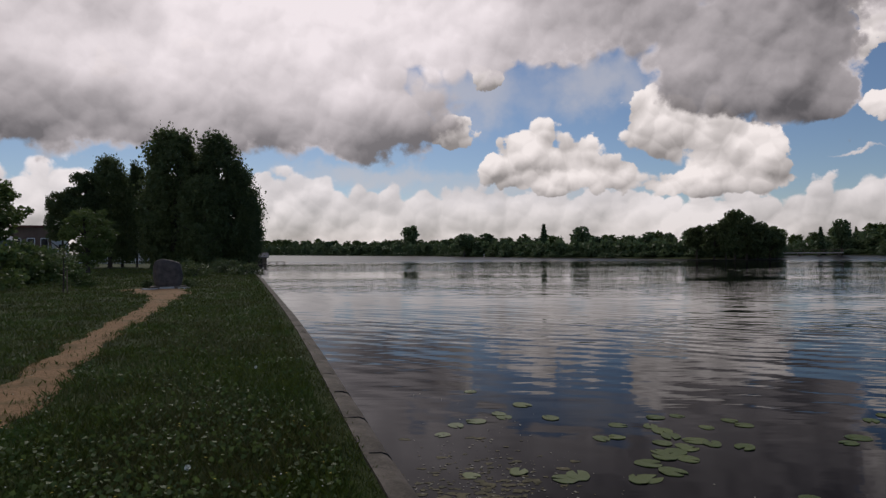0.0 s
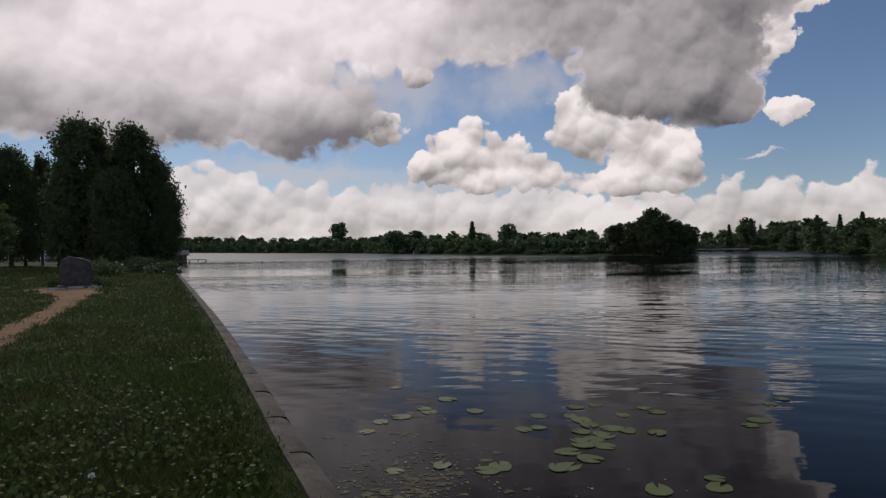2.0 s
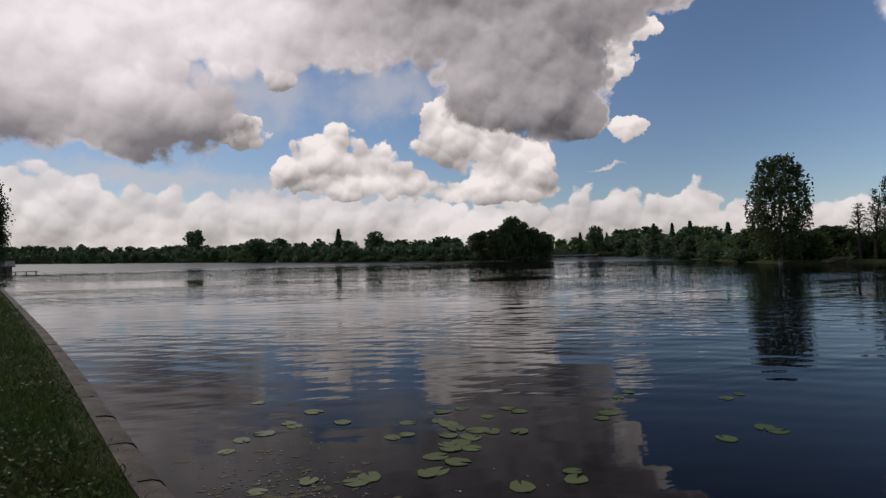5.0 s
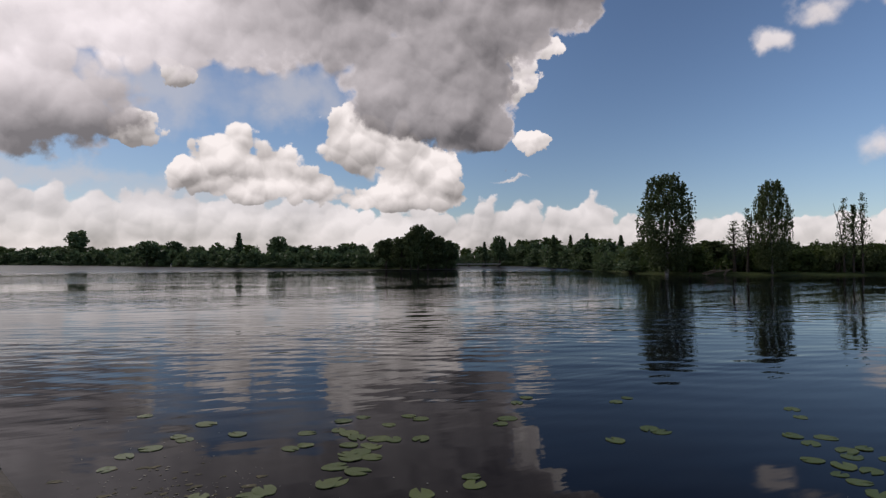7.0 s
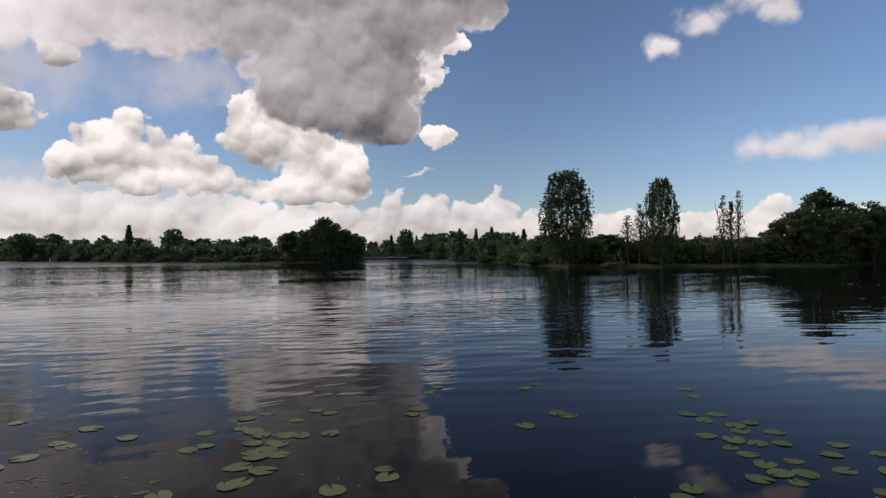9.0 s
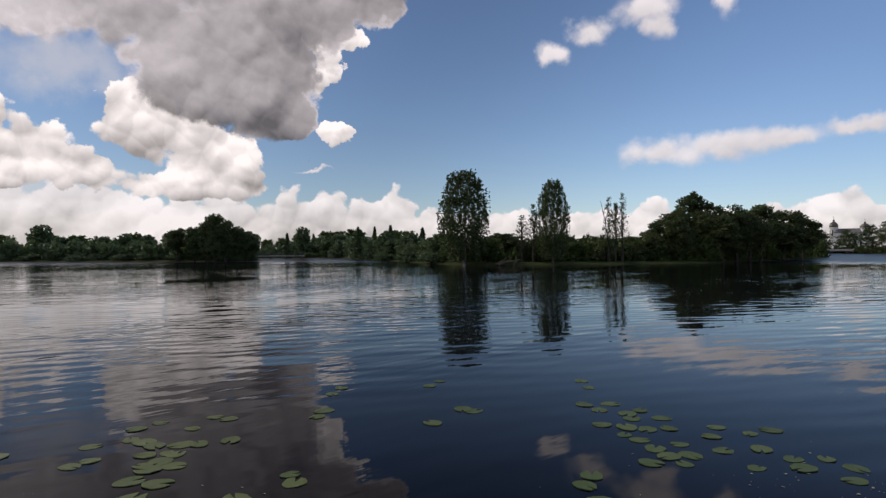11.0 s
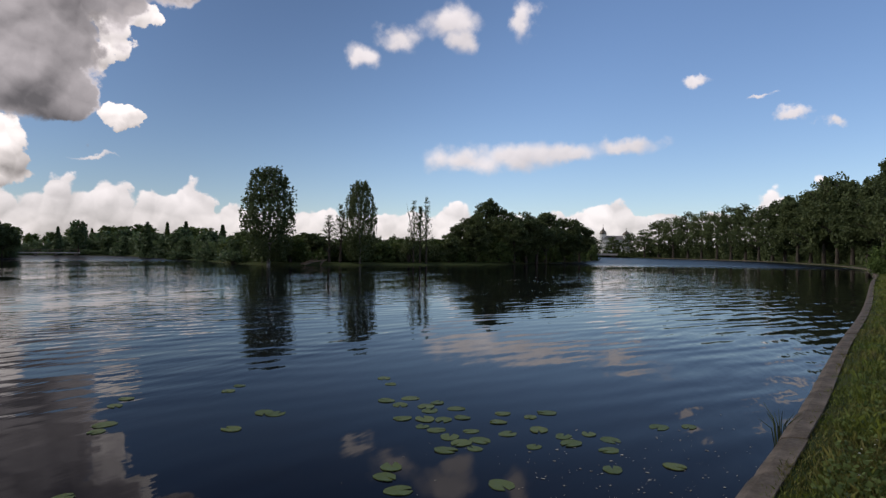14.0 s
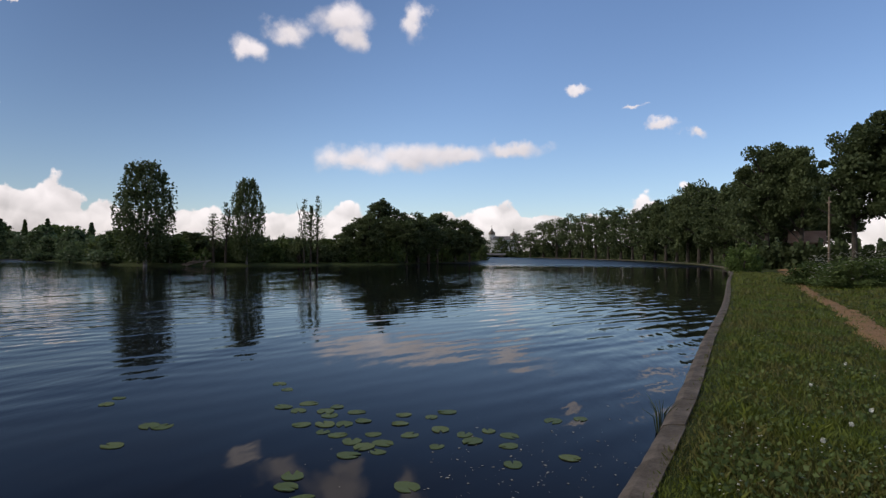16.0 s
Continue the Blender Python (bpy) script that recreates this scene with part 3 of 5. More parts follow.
def crown_points(rng, kind, n, h):
    """Where the leaves of a tree h metres high and about h/2 wide grow."""
    if kind == "spruce":
        z = rng.random(n) ** 1.3
        tier = np.abs(np.modf(z * 9)[0] - 0.5)
        r = (1 - z) ** 0.85 * h * 0.2 * (0.55 + 0.6 * tier) * np.sqrt(rng.random(n) * 0.8 + 0.2)
        a = rng.random(n) * 2 * np.pi
        return np.column_stack([r * np.cos(a), r * np.sin(a), h * (0.06 + 0.95 * z)])
    if kind == "birch":
        m = n // 16
        u = rng.random(m)
        a = rng.random(m) * 2 * np.pi
        env = np.sqrt(np.clip(1 - ((u - 0.5) / 0.57) ** 2, 0.02, 1))
        r = env * h * 0.25 * np.sqrt(0.12 + 0.88 * rng.random(m)) * (0.82 + 0.3 * rng.random(m))
        top = np.column_stack([r * np.cos(a), r * np.sin(a), h * (0.12 + 0.88 * u)])
        length = h * (0.05 + 0.17 * rng.random(m)) * (0.45 + 0.55 * r / (h * 0.2))
        k = np.linspace(0, 1, 16)[None, :, None]
        strand = top[:, None, :] - k * np.array([0, 0, 1.0]) * length[:, None, None]
        strand = strand + rng.normal(size=strand.shape) * h * 0.0075
        out = strand.reshape(-1, 3)
        return out[out[:, 2] > h * 0.04]
    if kind == "thin":
        m = n // 10
        u = rng.random(m)
        a = rng.random(m) * 2 * np.pi
        length = h * 0.12 * (1.15 - u)
        k = rng.random((m, 10, 1))
        way = np.stack([np.cos(a), np.sin(a), np.full(m, 0.9)], 1)[:, None, :]
        base = np.column_stack([np.zeros(m), np.zeros(m), h * (0.25 + 0.75 * u)])[:, None, :]
        return (base + way * k * length[:, None, None] + rng.normal(size=(m, 10, 3)) * h * 0.012).reshape(-1, 3)
    if kind == "full":
        m = 260
        u = rng.random(m) ** 0.9
        env = np.where(u < 0.4, 0.78 + 0.22 * np.sin(u / 0.4 * np.pi / 2), np.sqrt(np.clip(1 - ((u - 0.4) / 0.63) ** 2.6, 0.03, 1)))
        a = rng.random(m) * 2 * np.pi
        r = env * h * 0.24 * np.sqrt(0.15 + 0.85 * rng.random(m)) * (0.85 + 0.3 * rng.random(m)) * (1 + 0.12 * np.sin(3 * a + 5 * u))
        c = np.column_stack([r * np.cos(a), r * np.sin(a), h * (0.11 + 0.86 * u)])
        rad = h * (0.022 + 0.03 * rng.random(m))
        pick = rng.integers(0, m, n)
        q = rng.normal(size=(n, 3))
        q[:, 2] = q[:, 2] * 1.5 - 0.5 * np.abs(q[:, 2])
        p = c[pick] + q * rad[pick][:, None] * 0.75
        p[:, 2] = np.maximum(p[:, 2], 0.05 * h)
        return p
    m = {"round": 80, "tall": 90, "bush": 44, "grove": 110, "open": 78}[kind]
    g = rng.normal(size=(m, 3))
    g /= np.linalg.norm(g, axis=1)[:, None]
    g *= (0.35 + 0.65 * rng.random(m) ** 0.5)[:, None]
    if kind in ("round", "open"):
        c = g * np.array([0.25, 0.25, 0.34]) * h + np.array([0, 0, 0.62]) * h
        rad = h * (0.045 + 0.055 * rng.random(m))
    elif kind == "tall":
        c = g * np.array([0.17, 0.17, 0.44]) * h + np.array([0, 0, 0.53]) * h
        c[:, :2] *= 1.15
        rad = h * (0.04 + 0.045 * rng.random(m))
    elif kind == "grove":
        c = g * np.array([0.24, 0.24, 0.43]) * h + np.array([0, 0, 0.54]) * h
        rad = h * (0.04 + 0.05 * rng.random(m))
    else:
        c = np.abs(g) * np.array([1, 1, 0.8]) * np.sign(rng.normal(size=(m, 3))) * 0.5 * h
        c[:, 2] = np.abs(c[:, 2]) * 1.7 + 0.05 * h
        rad = h * (0.10 + 0.10 * rng.random(m))
    pick = rng.integers(0, m, n)
    q = rng.normal(size=(n, 3))
    q /= np.linalg.norm(q, axis=1)[:, None]
    q *= (rng.random(n) ** 0.4)[:, None]
    if kind == "open":
        q *= 0.85
    p = c[pick] + q * rad[pick][:, None] * np.array([1.15, 1.15, 0.85])
    p[:, 2] = np.maximum(p[:, 2], 0.03 * h)
    return p


PROTO = {}


def tree_meshes(kind, variant, leaves, size, leaf_mat, bark):
    key = (kind, variant, leaves, leaf_mat.name)
    if key in PROTO:
        return PROTO[key]
    rng = np.random.default_rng(abs(hash((len(kind), variant * 7 + leaves))) % 100000)
    h = 10.0
    pts = crown_points(rng, kind, leaves, h)
    crown = quads_mesh("crown", leaf_cards(rng, pts, size, 0.8 if kind == "birch" else 0.25), leaf_mat, 4)
    bm = bmesh.new()
    lean = rng.normal(size=2) * 0.15
    if kind == "bush":
        for k in range(5):
            a = k * 1.26 + rng.random()
            tube([(0, 0, -0.3), (0.8 * math.cos(a), 0.8 * math.sin(a), 2.0), (2.0 * math.cos(a), 2.0 * math.sin(a), 4.5)], [0.22, 0.15, 0.04], 5, bm)
    else:
        top = 9.6 if kind in ("spruce", "thin", "birch") else 7.8
        zs = np.linspace(-0.3, top, 7)
        line = [(lean[0] * (z / 5) ** 2, lean[1] * (z / 5) ** 2, z) for z in zs]
        thick = 0.16 if kind in ("thin", "spruce", "birch") else 0.26
        tube(line, [thick * (1.25 if i == 0 else 1) * (1 - 0.87 * i / 6) for i in range(7)], 8, bm)
        spread = {"birch": 1.6, "spruce": 1.3, "thin": 0.8, "tall": 1.6}.get(kind, 2.5)
        for k in range(11):
            z0 = 2.0 + 6.0 * k / 11
            a = k * 2.4 + rng.random()
            out = spread * (1.15 - 0.6 * k / 11)
            rise = 0.3 if kind == "spruce" else 1.5
            c0 = Vector((lean[0] * (z0 / 5) ** 2, lean[1] * (z0 / 5) ** 2, z0))
            mid = c0 + Vector((math.cos(a) * out * 0.5, math.sin(a) * out * 0.5, rise * 0.6))
            tube([c0, mid, c0 + Vector((math.cos(a) * out, math.sin(a) * out, rise))], [thick * 0.42, thick * 0.26, 0.02], 5, bm)
    trunk = bpy.data.meshes.new("trunk")
    bm.to_mesh(trunk)
    bm.free()
    trunk.materials.append(bark)
    PROTO[key] = (trunk, crown)
    return PROTO[key]


def plant(name, kind, place, h, width, label, category="tree", group="", variant=0, leaves=1500, size=0.5, leaf=None, bark=None, z=None, turn=None):
    """One tree or shrub, h metres high and width metres across."""
    trunk, crown = tree_meshes(kind, variant, leaves, size, leaf or LEAF_MID, bark or BARK)
    natural = {"birch": 4.9, "spruce": 3.8, "thin": 2.6, "tall": 4.6, "bush": 11.0, "grove": 6.0, "full": 5.2}.get(kind, 6.2)
    z = ground_z(place[0], place[1]) if z is None else z
    turn = random.random() * 360 if turn is None else turn
    tall = {"bush": 8.4}.get(kind, 10.0)
    ob = thing(name, (place[0], place[1], z - 0.02), label, category, group, "", turn, (width / natural, width / natural, h / tall))
    part("stems" if kind == "bush" else "trunk", trunk, None, ob)
    part("crown", crown, None, ob)
    return ob


def top_at(el, dist):
    """Height over the water of what rises to that many degrees, that far away."""
    return CAM_H + dist * math.tan(radians(el))


# the dark trees beside the water, beyond the boulder
LEFT_TREES = [(-23.9, 78, 10.3, 7.8, "full"), (-20.3, 76, 10.0, 7.0, "full"), (-18.5, 75, 7.3, 5.0, "full"), (-17.7, 74, 4.8, 3.0, "full"), (-22.2, 80, 8.6, 5.2, "full"), (-25.0, 80, 7.2, 3.8, "full"), (-21.6, 74, 6.4, 5.2, "full"),
              (-28.7, 86, 7.7, 4.8, "full"), (-27.8, 88, 6.6, 3.4, "full"), (-26.7, 84, 7.3, 2.6, "full"), (-30.5, 86, 6.8, 5.4, "open"), (-32.0, 88, 5.2, 4.6, "open")]
for i, (az, d, el, w, kind) in enumerate(LEFT_TREES):
    plant("lakeside_tree", kind, at(az, d), top_at(el, d), w, "tall dark leafy tree on the lakeside grass", "tree", "trees beside the lake", i % 4, 22000, 0.2, LEAF_DARK)
plant("willow", "grove", at(-30.3, 60), top_at(3.9, 60), 4.6, "small round willow standing on open grass", "tree", "", 1, 7000, 0.27, LEAF_MID)
plant("willow", "round", at(-37.2, 66), top_at(5.6, 66), 7.5, "broad leafy willow at the edge of the meadow", "tree", "", 2, 7000, 0.3, LEAF_MID)
for i, (az, d, h, w) in enumerate([(-34.4, 46, 2.9, 4.8), (-36.8, 38, 2.6, 3.4), (-32.6, 54, 2.4, 4.2), (-38.5, 42, 2.8, 4.5), (-31.0, 38, 1.0, 1.8), (-33.4, 50, 2.6, 4.0), (-35.6, 44, 2.2, 3.6)]):
    plant("shrub", "bush", at(az, d), h, w, "low green shrub in the meadow grass", "shrub", "meadow shrubs", i % 3, 2200, 0.6, LEAF_MID)
for i in range(16):
    y = 46 + 26 * i / 15
    x = float(np.interp(y, [43.5, 67.5, 77], [-13.0, -21.1, -24])) - 0.9 - 6.5 * random.random() ** 1.5
    plant("waterside_shrub", "bush", (x, y), 0.9 + 0.6 * random.random(), 2.2 + random.random(), "low dark shrub along the water's edge", "shrub", "waterside shrubs", i % 3, 1000, 0.7, LEAF_DARK)


def sapling(place):
    """A staked young tree with a tuft of narrow leaves."""
    ob = thing("young_tree", place, "staked young tree with a tuft of narrow leaves", "tree")
    part("trunk", tube([(0, 0, -0.1), (0.02, 0.01, 0.9), (0.0, 0.03, 1.9)], [0.045, 0.035, 0.02], 7), BARK, ob)
    bm = bmesh.new()
    rng = random.Random(3)
    for k in range(46):
        a, up = k * 2.4, rng.uniform(-0.25, 0.75)
        z0 = rng.uniform(1.35, 1.95)
        l = rng.uniform(0.35, 0.7)
        d = Vector((math.cos(a), math.sin(a), up)).normalized()
        s = d.cross(Vector((0, 0, 1))).normalized() * 0.035
        b = Vector((0, 0.02, z0))
        m = b + d * l * 0.6
        e = b + d * l - Vector((0, 0, 0.12))
        vs = [bm.verts.new(v) for v in (b, m + s, e, m - s)]
        bm.faces.new(vs)
    part("crown", bm, LEAF_DARK, ob)
    part("stake", tube([(0.18, 0, -0.1), (0.17, 0, 1.1)], [0.025, 0.022], 6), WOOD, ob)


p = at(-32.1, 32)
sapling((p.x, p.y, ground_z(p.x, p.y)))

# the wood on the far shore
PROFILE_AZ = [-17, -12, -7, -5, -0.7, 2.9, 6, 12, 16, 21, 23, 28, 29.2, 30.6, 32, 37, 40, 43, 47, 52]
PROFILE_EL = [1.15, 1.2, 0.95, 1.1, 1.15, 1.55, 1.35, 1.5, 1.4, 1.65, 2.1, 2.0, 1.2, 1.05, 1.5, 2.15, 1.95, 1.85, 1.7, 1.6]


def shore_distance(az, far=700.0):
    """How far away the opposite shore lies in that direction."""
    ds = np.arange(40.0, far, 2.0)
    over = inland(np.column_stack([ds * math.sin(radians(az)), ds * math.cos(radians(az))])) > 0
    hits = np.nonzero(over)[0]
    return float(ds[hits[0]]) if len(hits) else far


rnd = random.Random(11)
az = -16.8
n = 0
while az < 47:
    base = shore_distance(az) if az > -10 else float(np.interp(az, [-17, -10], [465, 325]))
    limit = float(np.interp(az, PROFILE_AZ, PROFILE_EL))
    gap = 29.0 < az < 31.5
    for row, (back, share) in enumerate([(6, 0.62), (16, 0.85), (32, 1.0)]):
        if gap and row < 2:
            continue
        d = base + back * rnd.uniform(0.7, 1.3) + (60 if gap else 0)
        a = az + rnd.uniform(-0.4, 0.4)
        h = max(2.5, top_at(limit * share * rnd.uniform(0.82, 1.06), d))
        kind = rnd.choice((("bush", "bush", "grove"), ("grove", "bush", "grove", "grove"), ("round", "grove", "grove", "spruce" if az > 30 else "round"))[row])
        width = h * (0.42 if kind == "spruce" else 0.3 if kind == "thin" else rnd.uniform(0.7, 1.05))
        p = at(a, d)
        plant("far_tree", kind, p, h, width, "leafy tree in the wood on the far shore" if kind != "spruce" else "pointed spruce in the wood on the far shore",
              "tree", "wood on the far shore", n % 4, 1500, 0.66, LEAF_HAZED if row < 2 else LEAF_MID)
        n += 1
    for k in range(2):
        d = base + rnd.uniform(1.0, 4.0)
        p = at(az + rnd.uniform(-0.5, 0.5), d)
        plant("shore_bush", "bush", p, rnd.uniform(1.2, 2.6), rnd.uniform(3.5, 6.0), "low bush at the far water's edge", "shrub", "bushes on the far shore", n % 3, 500, 1.0, LEAF_HAZED)
        n += 1
    az += math.degrees(4.4 / base)


def thicket(name, az0, az1, near, depth, height, count, size, mat, label, seed):
    """The tangled lower growth of a wood, too dense to count."""
    rng = np.random.default_rng(seed)
    a = rng.uniform(az0, az1, count)
    d = near(a) + depth * rng.random(count)
    ragged = 0.72 + 0.28 * np.sin(a * 5.1 + 2 * np.sin(a * 1.7)) * np.cos(a * 11.3)
    z = 0.05 + height(a, d) * ragged * rng.random(count) ** 0.8
    p = np.column_stack([d * np.sin(np.radians(a)), d * np.cos(np.radians(a)), z])
    tagged(new(name, quads_mesh(name, leaf_cards(rng, p, size, 0.2), mat, 4)), label, "undergrowth", kind="stuff")


AZ_STEPS = np.arange(-18, 80, 0.5)
NEAR_STEPS = np.array([shore_distance(a) if a > -10 else float(np.interp(a, [-17, -10], [465, 325])) for a in AZ_STEPS])
thicket("far_undergrowth", -16.8, 29.0, lambda a: np.interp(a, AZ_STEPS, NEAR_STEPS) + 3, 14, lambda a, d: 0.75 * (CAM_H + d * np.tan(np.radians(np.interp(a, PROFILE_AZ, PROFILE_EL)))), 42000, 1.0, LEAF_HAZED,
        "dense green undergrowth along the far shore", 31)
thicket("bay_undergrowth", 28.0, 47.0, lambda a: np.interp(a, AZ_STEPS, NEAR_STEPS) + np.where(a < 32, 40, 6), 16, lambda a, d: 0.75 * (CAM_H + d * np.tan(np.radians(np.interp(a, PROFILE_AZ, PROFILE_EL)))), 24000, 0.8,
        LEAF_HAZED, "dense green undergrowth behind the bay", 32)
thicket("spit_undergrowth", 46.0, 77.3, lambda a: np.interp(a, AZ_STEPS, NEAR_STEPS) + 5, 12, lambda a, d: np.interp(a, [46, 52, 60, 66, 77], [2.2, 2.6, 3.0, 4.0, 5.0]), 30000, 0.5, LEAF_MID, "tangled green undergrowth on the spit", 33)
thicket("park_undergrowth", 77.5, 106.0, lambda a: np.interp(a, [77, 82, 86, 90, 94, 98, 101, 106], [455, 430, 388, 306, 236, 182, 146, 124]), 12, lambda a, d: np.where(a < 82.5, 5.0, 5.0 + 0.02 * d), 40000, 1.0, LEAF_DARK,
        "dark undergrowth below the park trees", 34)
thicket("lakeside_undergrowth", -25.6, -17.4, lambda a: 76 + 0 * a, 7, lambda a, d: 3.2 + 0 * a, 9000, 0.5, LEAF_DARK, "dark undergrowth below the lakeside trees", 35)
thicket("path_undergrowth", 100.8, 118.0, lambda a: 92 + 0 * a, 9, lambda a, d: 4.6 + 0 * a, 12000, 0.6, LEAF_DARK, "dark undergrowth behind the hedge", 36)
# taller trees that stand out of it
for az, d, el, w, kind in [(-3.0, 285, 2.45, 10, "round"), (9.4, 180, 2.2, 2.6, "thin"), (12.7, 172, 2.15, 6, "round"), (25.6, 126, 3.75, 4.6, "grove"), (26.5, 127, 3.2, 4.5, "grove"), (27.3, 128, 2.7, 4.5, "tall"), (24.9, 125, 3.1, 4.0, "grove"),
                           (24.0, 126, 2.5, 5.0, "grove"), (28.2, 130, 2.4, 3.4, "tall"), (28.7, 131, 2.0, 3.0, "tall"), (22.6, 130, 2.1, 5.0, "round"), (33.2, 175, 2.65, 5.0, "round"), (2.0, 206, 1.75, 8, "round"),
                           (4.2, 206, 1.6, 7, "round"), (38.2, 150, 2.3, 4, "spruce"), (41.2, 150, 2.2, 4, "spruce"), (44.2, 140, 2.0, 4, "spruce"), (31.8, 190, 1.8, 4, "spruce")]:
    big = d < 135
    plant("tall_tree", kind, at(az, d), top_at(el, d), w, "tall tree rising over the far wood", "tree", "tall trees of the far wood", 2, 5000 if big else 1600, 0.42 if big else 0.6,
          LEAF_DARK if big else LEAF_HAZED)

# the spit with its birches
plant("birch", "birch", at(48.1, 84), top_at(7.55, 84), 7.0, "weeping birch with hanging twigs on the spit", "tree", "birches on the spit", 0, 11000, 0.21, BIRCH_LEAF, BIRCH_BARK)
plant("birch", "birch", at(56.3, 88), top_at(6.4, 88), 4.6, "slender dark birch on the spit", "tree", "birches on the spit", 1, 11000, 0.21, BIRCH_LEAF, BIRCH_BARK)
plant("bare_shrub", "thin", at(54.5, 89), top_at(4.0, 89), 3.2, "half-bare shrub with thin branches", "shrub", "", 0, 900, 0.18, BIRCH_LEAF)
plant("bare_shrub", "thin", at(53.5, 90), top_at(3.0, 90), 3.6, "half-bare shrub with thin branches", "shrub", "", 1, 900, 0.18, BIRCH_LEAF)
for i, (az, el) in enumerate([(61.3, 4.5), (62.5, 4.9), (61.9, 4.0)]):
    plant("young_aspen", "thin", at(az, 95), top_at(el, 95), 2.3, "slim upright young aspen with sparse leaves", "tree", "young aspens", i, 900, 0.25, BIRCH_LEAF)
for i, (az, d, el, w) in enumerate([(66.2, 108, 3.1, 7), (68.3, 112, 4.9, 6.5), (69.8, 112, 4.0, 8), (71.8, 116, 3.9, 8), (73.6, 128, 3.75, 9), (75.3, 140, 3.7, 9), (76.7, 150, 3.1, 8), (67.2, 106, 3.6, 6), (72.8, 118, 3.2, 8), (70.7, 110, 3.0, 7)]):
    plant("spit_tree", "grove" if i % 2 else "round", at(az, d), top_at(el, d), w, "dense leafy tree at the end of the spit", "tree", "trees at the end of the spit", i % 3, 8000, 0.32, LEAF_DARK)
for i in range(52):
    az = 45 + 33 * i / 51 + rnd.uniform(-0.4, 0.4)
    d = shore_distance(az) + rnd.uniform(3.0, 16.0)
    p = at(az, d)
    el = rnd.uniform(0.7, 1.9) if az < 65 else rnd.uniform(1.0, 2.6)
    plant("spit_bush", rnd.choice(["bush", "bush", "grove"]), p, max(1.4, top_at(el, d)), rnd.uniform(3.5, 6.0), "rounded green bush on the low spit", "shrub", "bushes on the spit", i % 4, 1500, 0.66,
          rnd.choice([LEAF_DARK, LEAF_MID, LEAF_MID]))

# the park trees along the bank
for i in range(34):
    k = i / 33
    az = 82 + 23.5 * k
    d = float(np.interp(az, [82, 86, 90, 94, 98, 101, 106], [440, 395, 312, 240, 186, 150, 128])) + rnd.uniform(0, 14)
    plant("understory_bush", "bush", at(az, d), rnd.uniform(3.2, 5.5), d * 0.034, "dense shrub under the park trees", "shrub", "shrubs under the park trees", i % 3, 1500, 0.66, LEAF_DARK)
for i, (az, d, el, w) in enumerate([
        (78.0, 460, 1.5, 18), (79.8, 450, 1.75, 16), (81.3, 440, 1.9, 16), (82.4, 420, 2.3, 16), (83.6, 400, 3.3, 18), (84.8, 390, 3.5, 18), (86.0, 370, 3.7, 18), (87.1, 350, 3.8, 17), (88.3, 325, 4.1, 17),
        (89.4, 305, 4.3, 16), (90.5, 285, 4.4, 15), (91.5, 262, 4.3, 14), (92.5, 245, 4.6, 14), (93.4, 228, 4.9, 13), (94.3, 212, 5.2, 13), (95.2, 198, 5.6, 12), (96.1, 186, 6.2, 12),
        (97.0, 174, 6.6, 12), (98.0, 162, 6.3, 11), (99.0, 150, 6.1, 11), (100.0, 140, 6.4, 11), (100.9, 128, 7.4, 9)]):
    plant("park_tree", ("grove", "grove", "open")[i % 3] if az > 83 else "grove", at(az, d), top_at(el, d) * (0.97 + 0.06 * rnd.random()), w, "tall park tree in a row behind the embankment", "tree",
          "park trees along the bank", i % 4, 8000 if d < 240 else 4000, 0.26, LEAF_DARK)
for i, (az, d, el, w) in enumerate([(102.2, 98, 9.6, 11), (104.6, 96, 9.0, 9), (103.4, 106, 8.8, 12), (101.4, 112, 7.0, 8), (108.2, 84, 9.9, 9), (110.8, 82, 11.0, 11), (113.5, 80, 11, 11), (107.2, 120, 4.2, 8), (105.7, 122, 4.0, 7)]):
    plant("poplar", "open" if i != 2 else "grove", at(az, d), top_at(el, d), w, "big old poplar with gaps in its crown", "tree", "poplars near the path", i % 4, 15000, 0.21, LEAF_DARK)
plant("lone_bush", "bush", at(100.3, 78), 3.7, 4.0, "bright green rounded bush on the bank", "shrub", "", 1, 4500, 0.5, LEAF_LIGHT)
for i in range(11):
    az, d = 105.4 + 0.95 * i + rnd.uniform(-0.3, 0.3), rnd.uniform(42, 54) - 0.8 * i
    p = at(az, d)
    plant("hedge_bush", "bush", p, rnd.uniform(1.2, 1.7) + 0.05 * i, rnd.uniform(3.0, 4.2), "wild hedge bush dotted with white blossom", "shrub", "hedge beside the path", i % 3, 4500, 0.5, LEAF_LIGHT if i % 3 else LEAF_MID)

# ---------------------------------------------------------------- buildings and built things


def wall_window(parent, x, y, z, w, h, name="window"):
    """A framed window set in a wall that faces -y."""
    pane = part(name, box(x - w / 2, x + w / 2, y - 0.05, y + 0.05, z, z + h), DARK_GLASS, parent)
    for a, b, c, d in ((x - w / 2 - 0.08, x - w / 2, z, z + h), (x + w / 2, x + w / 2 + 0.08, z, z + h), (x - w / 2 - 0.08, x + w / 2 + 0.08, z + h, z + h + 0.1), (x - w / 2 - 0.12, x + w / 2 + 0.12, z - 0.1, z)):
        part("frame", box(a, b, y - 0.1, y + 0.05, c, d), WHITE_PAINT, pane)


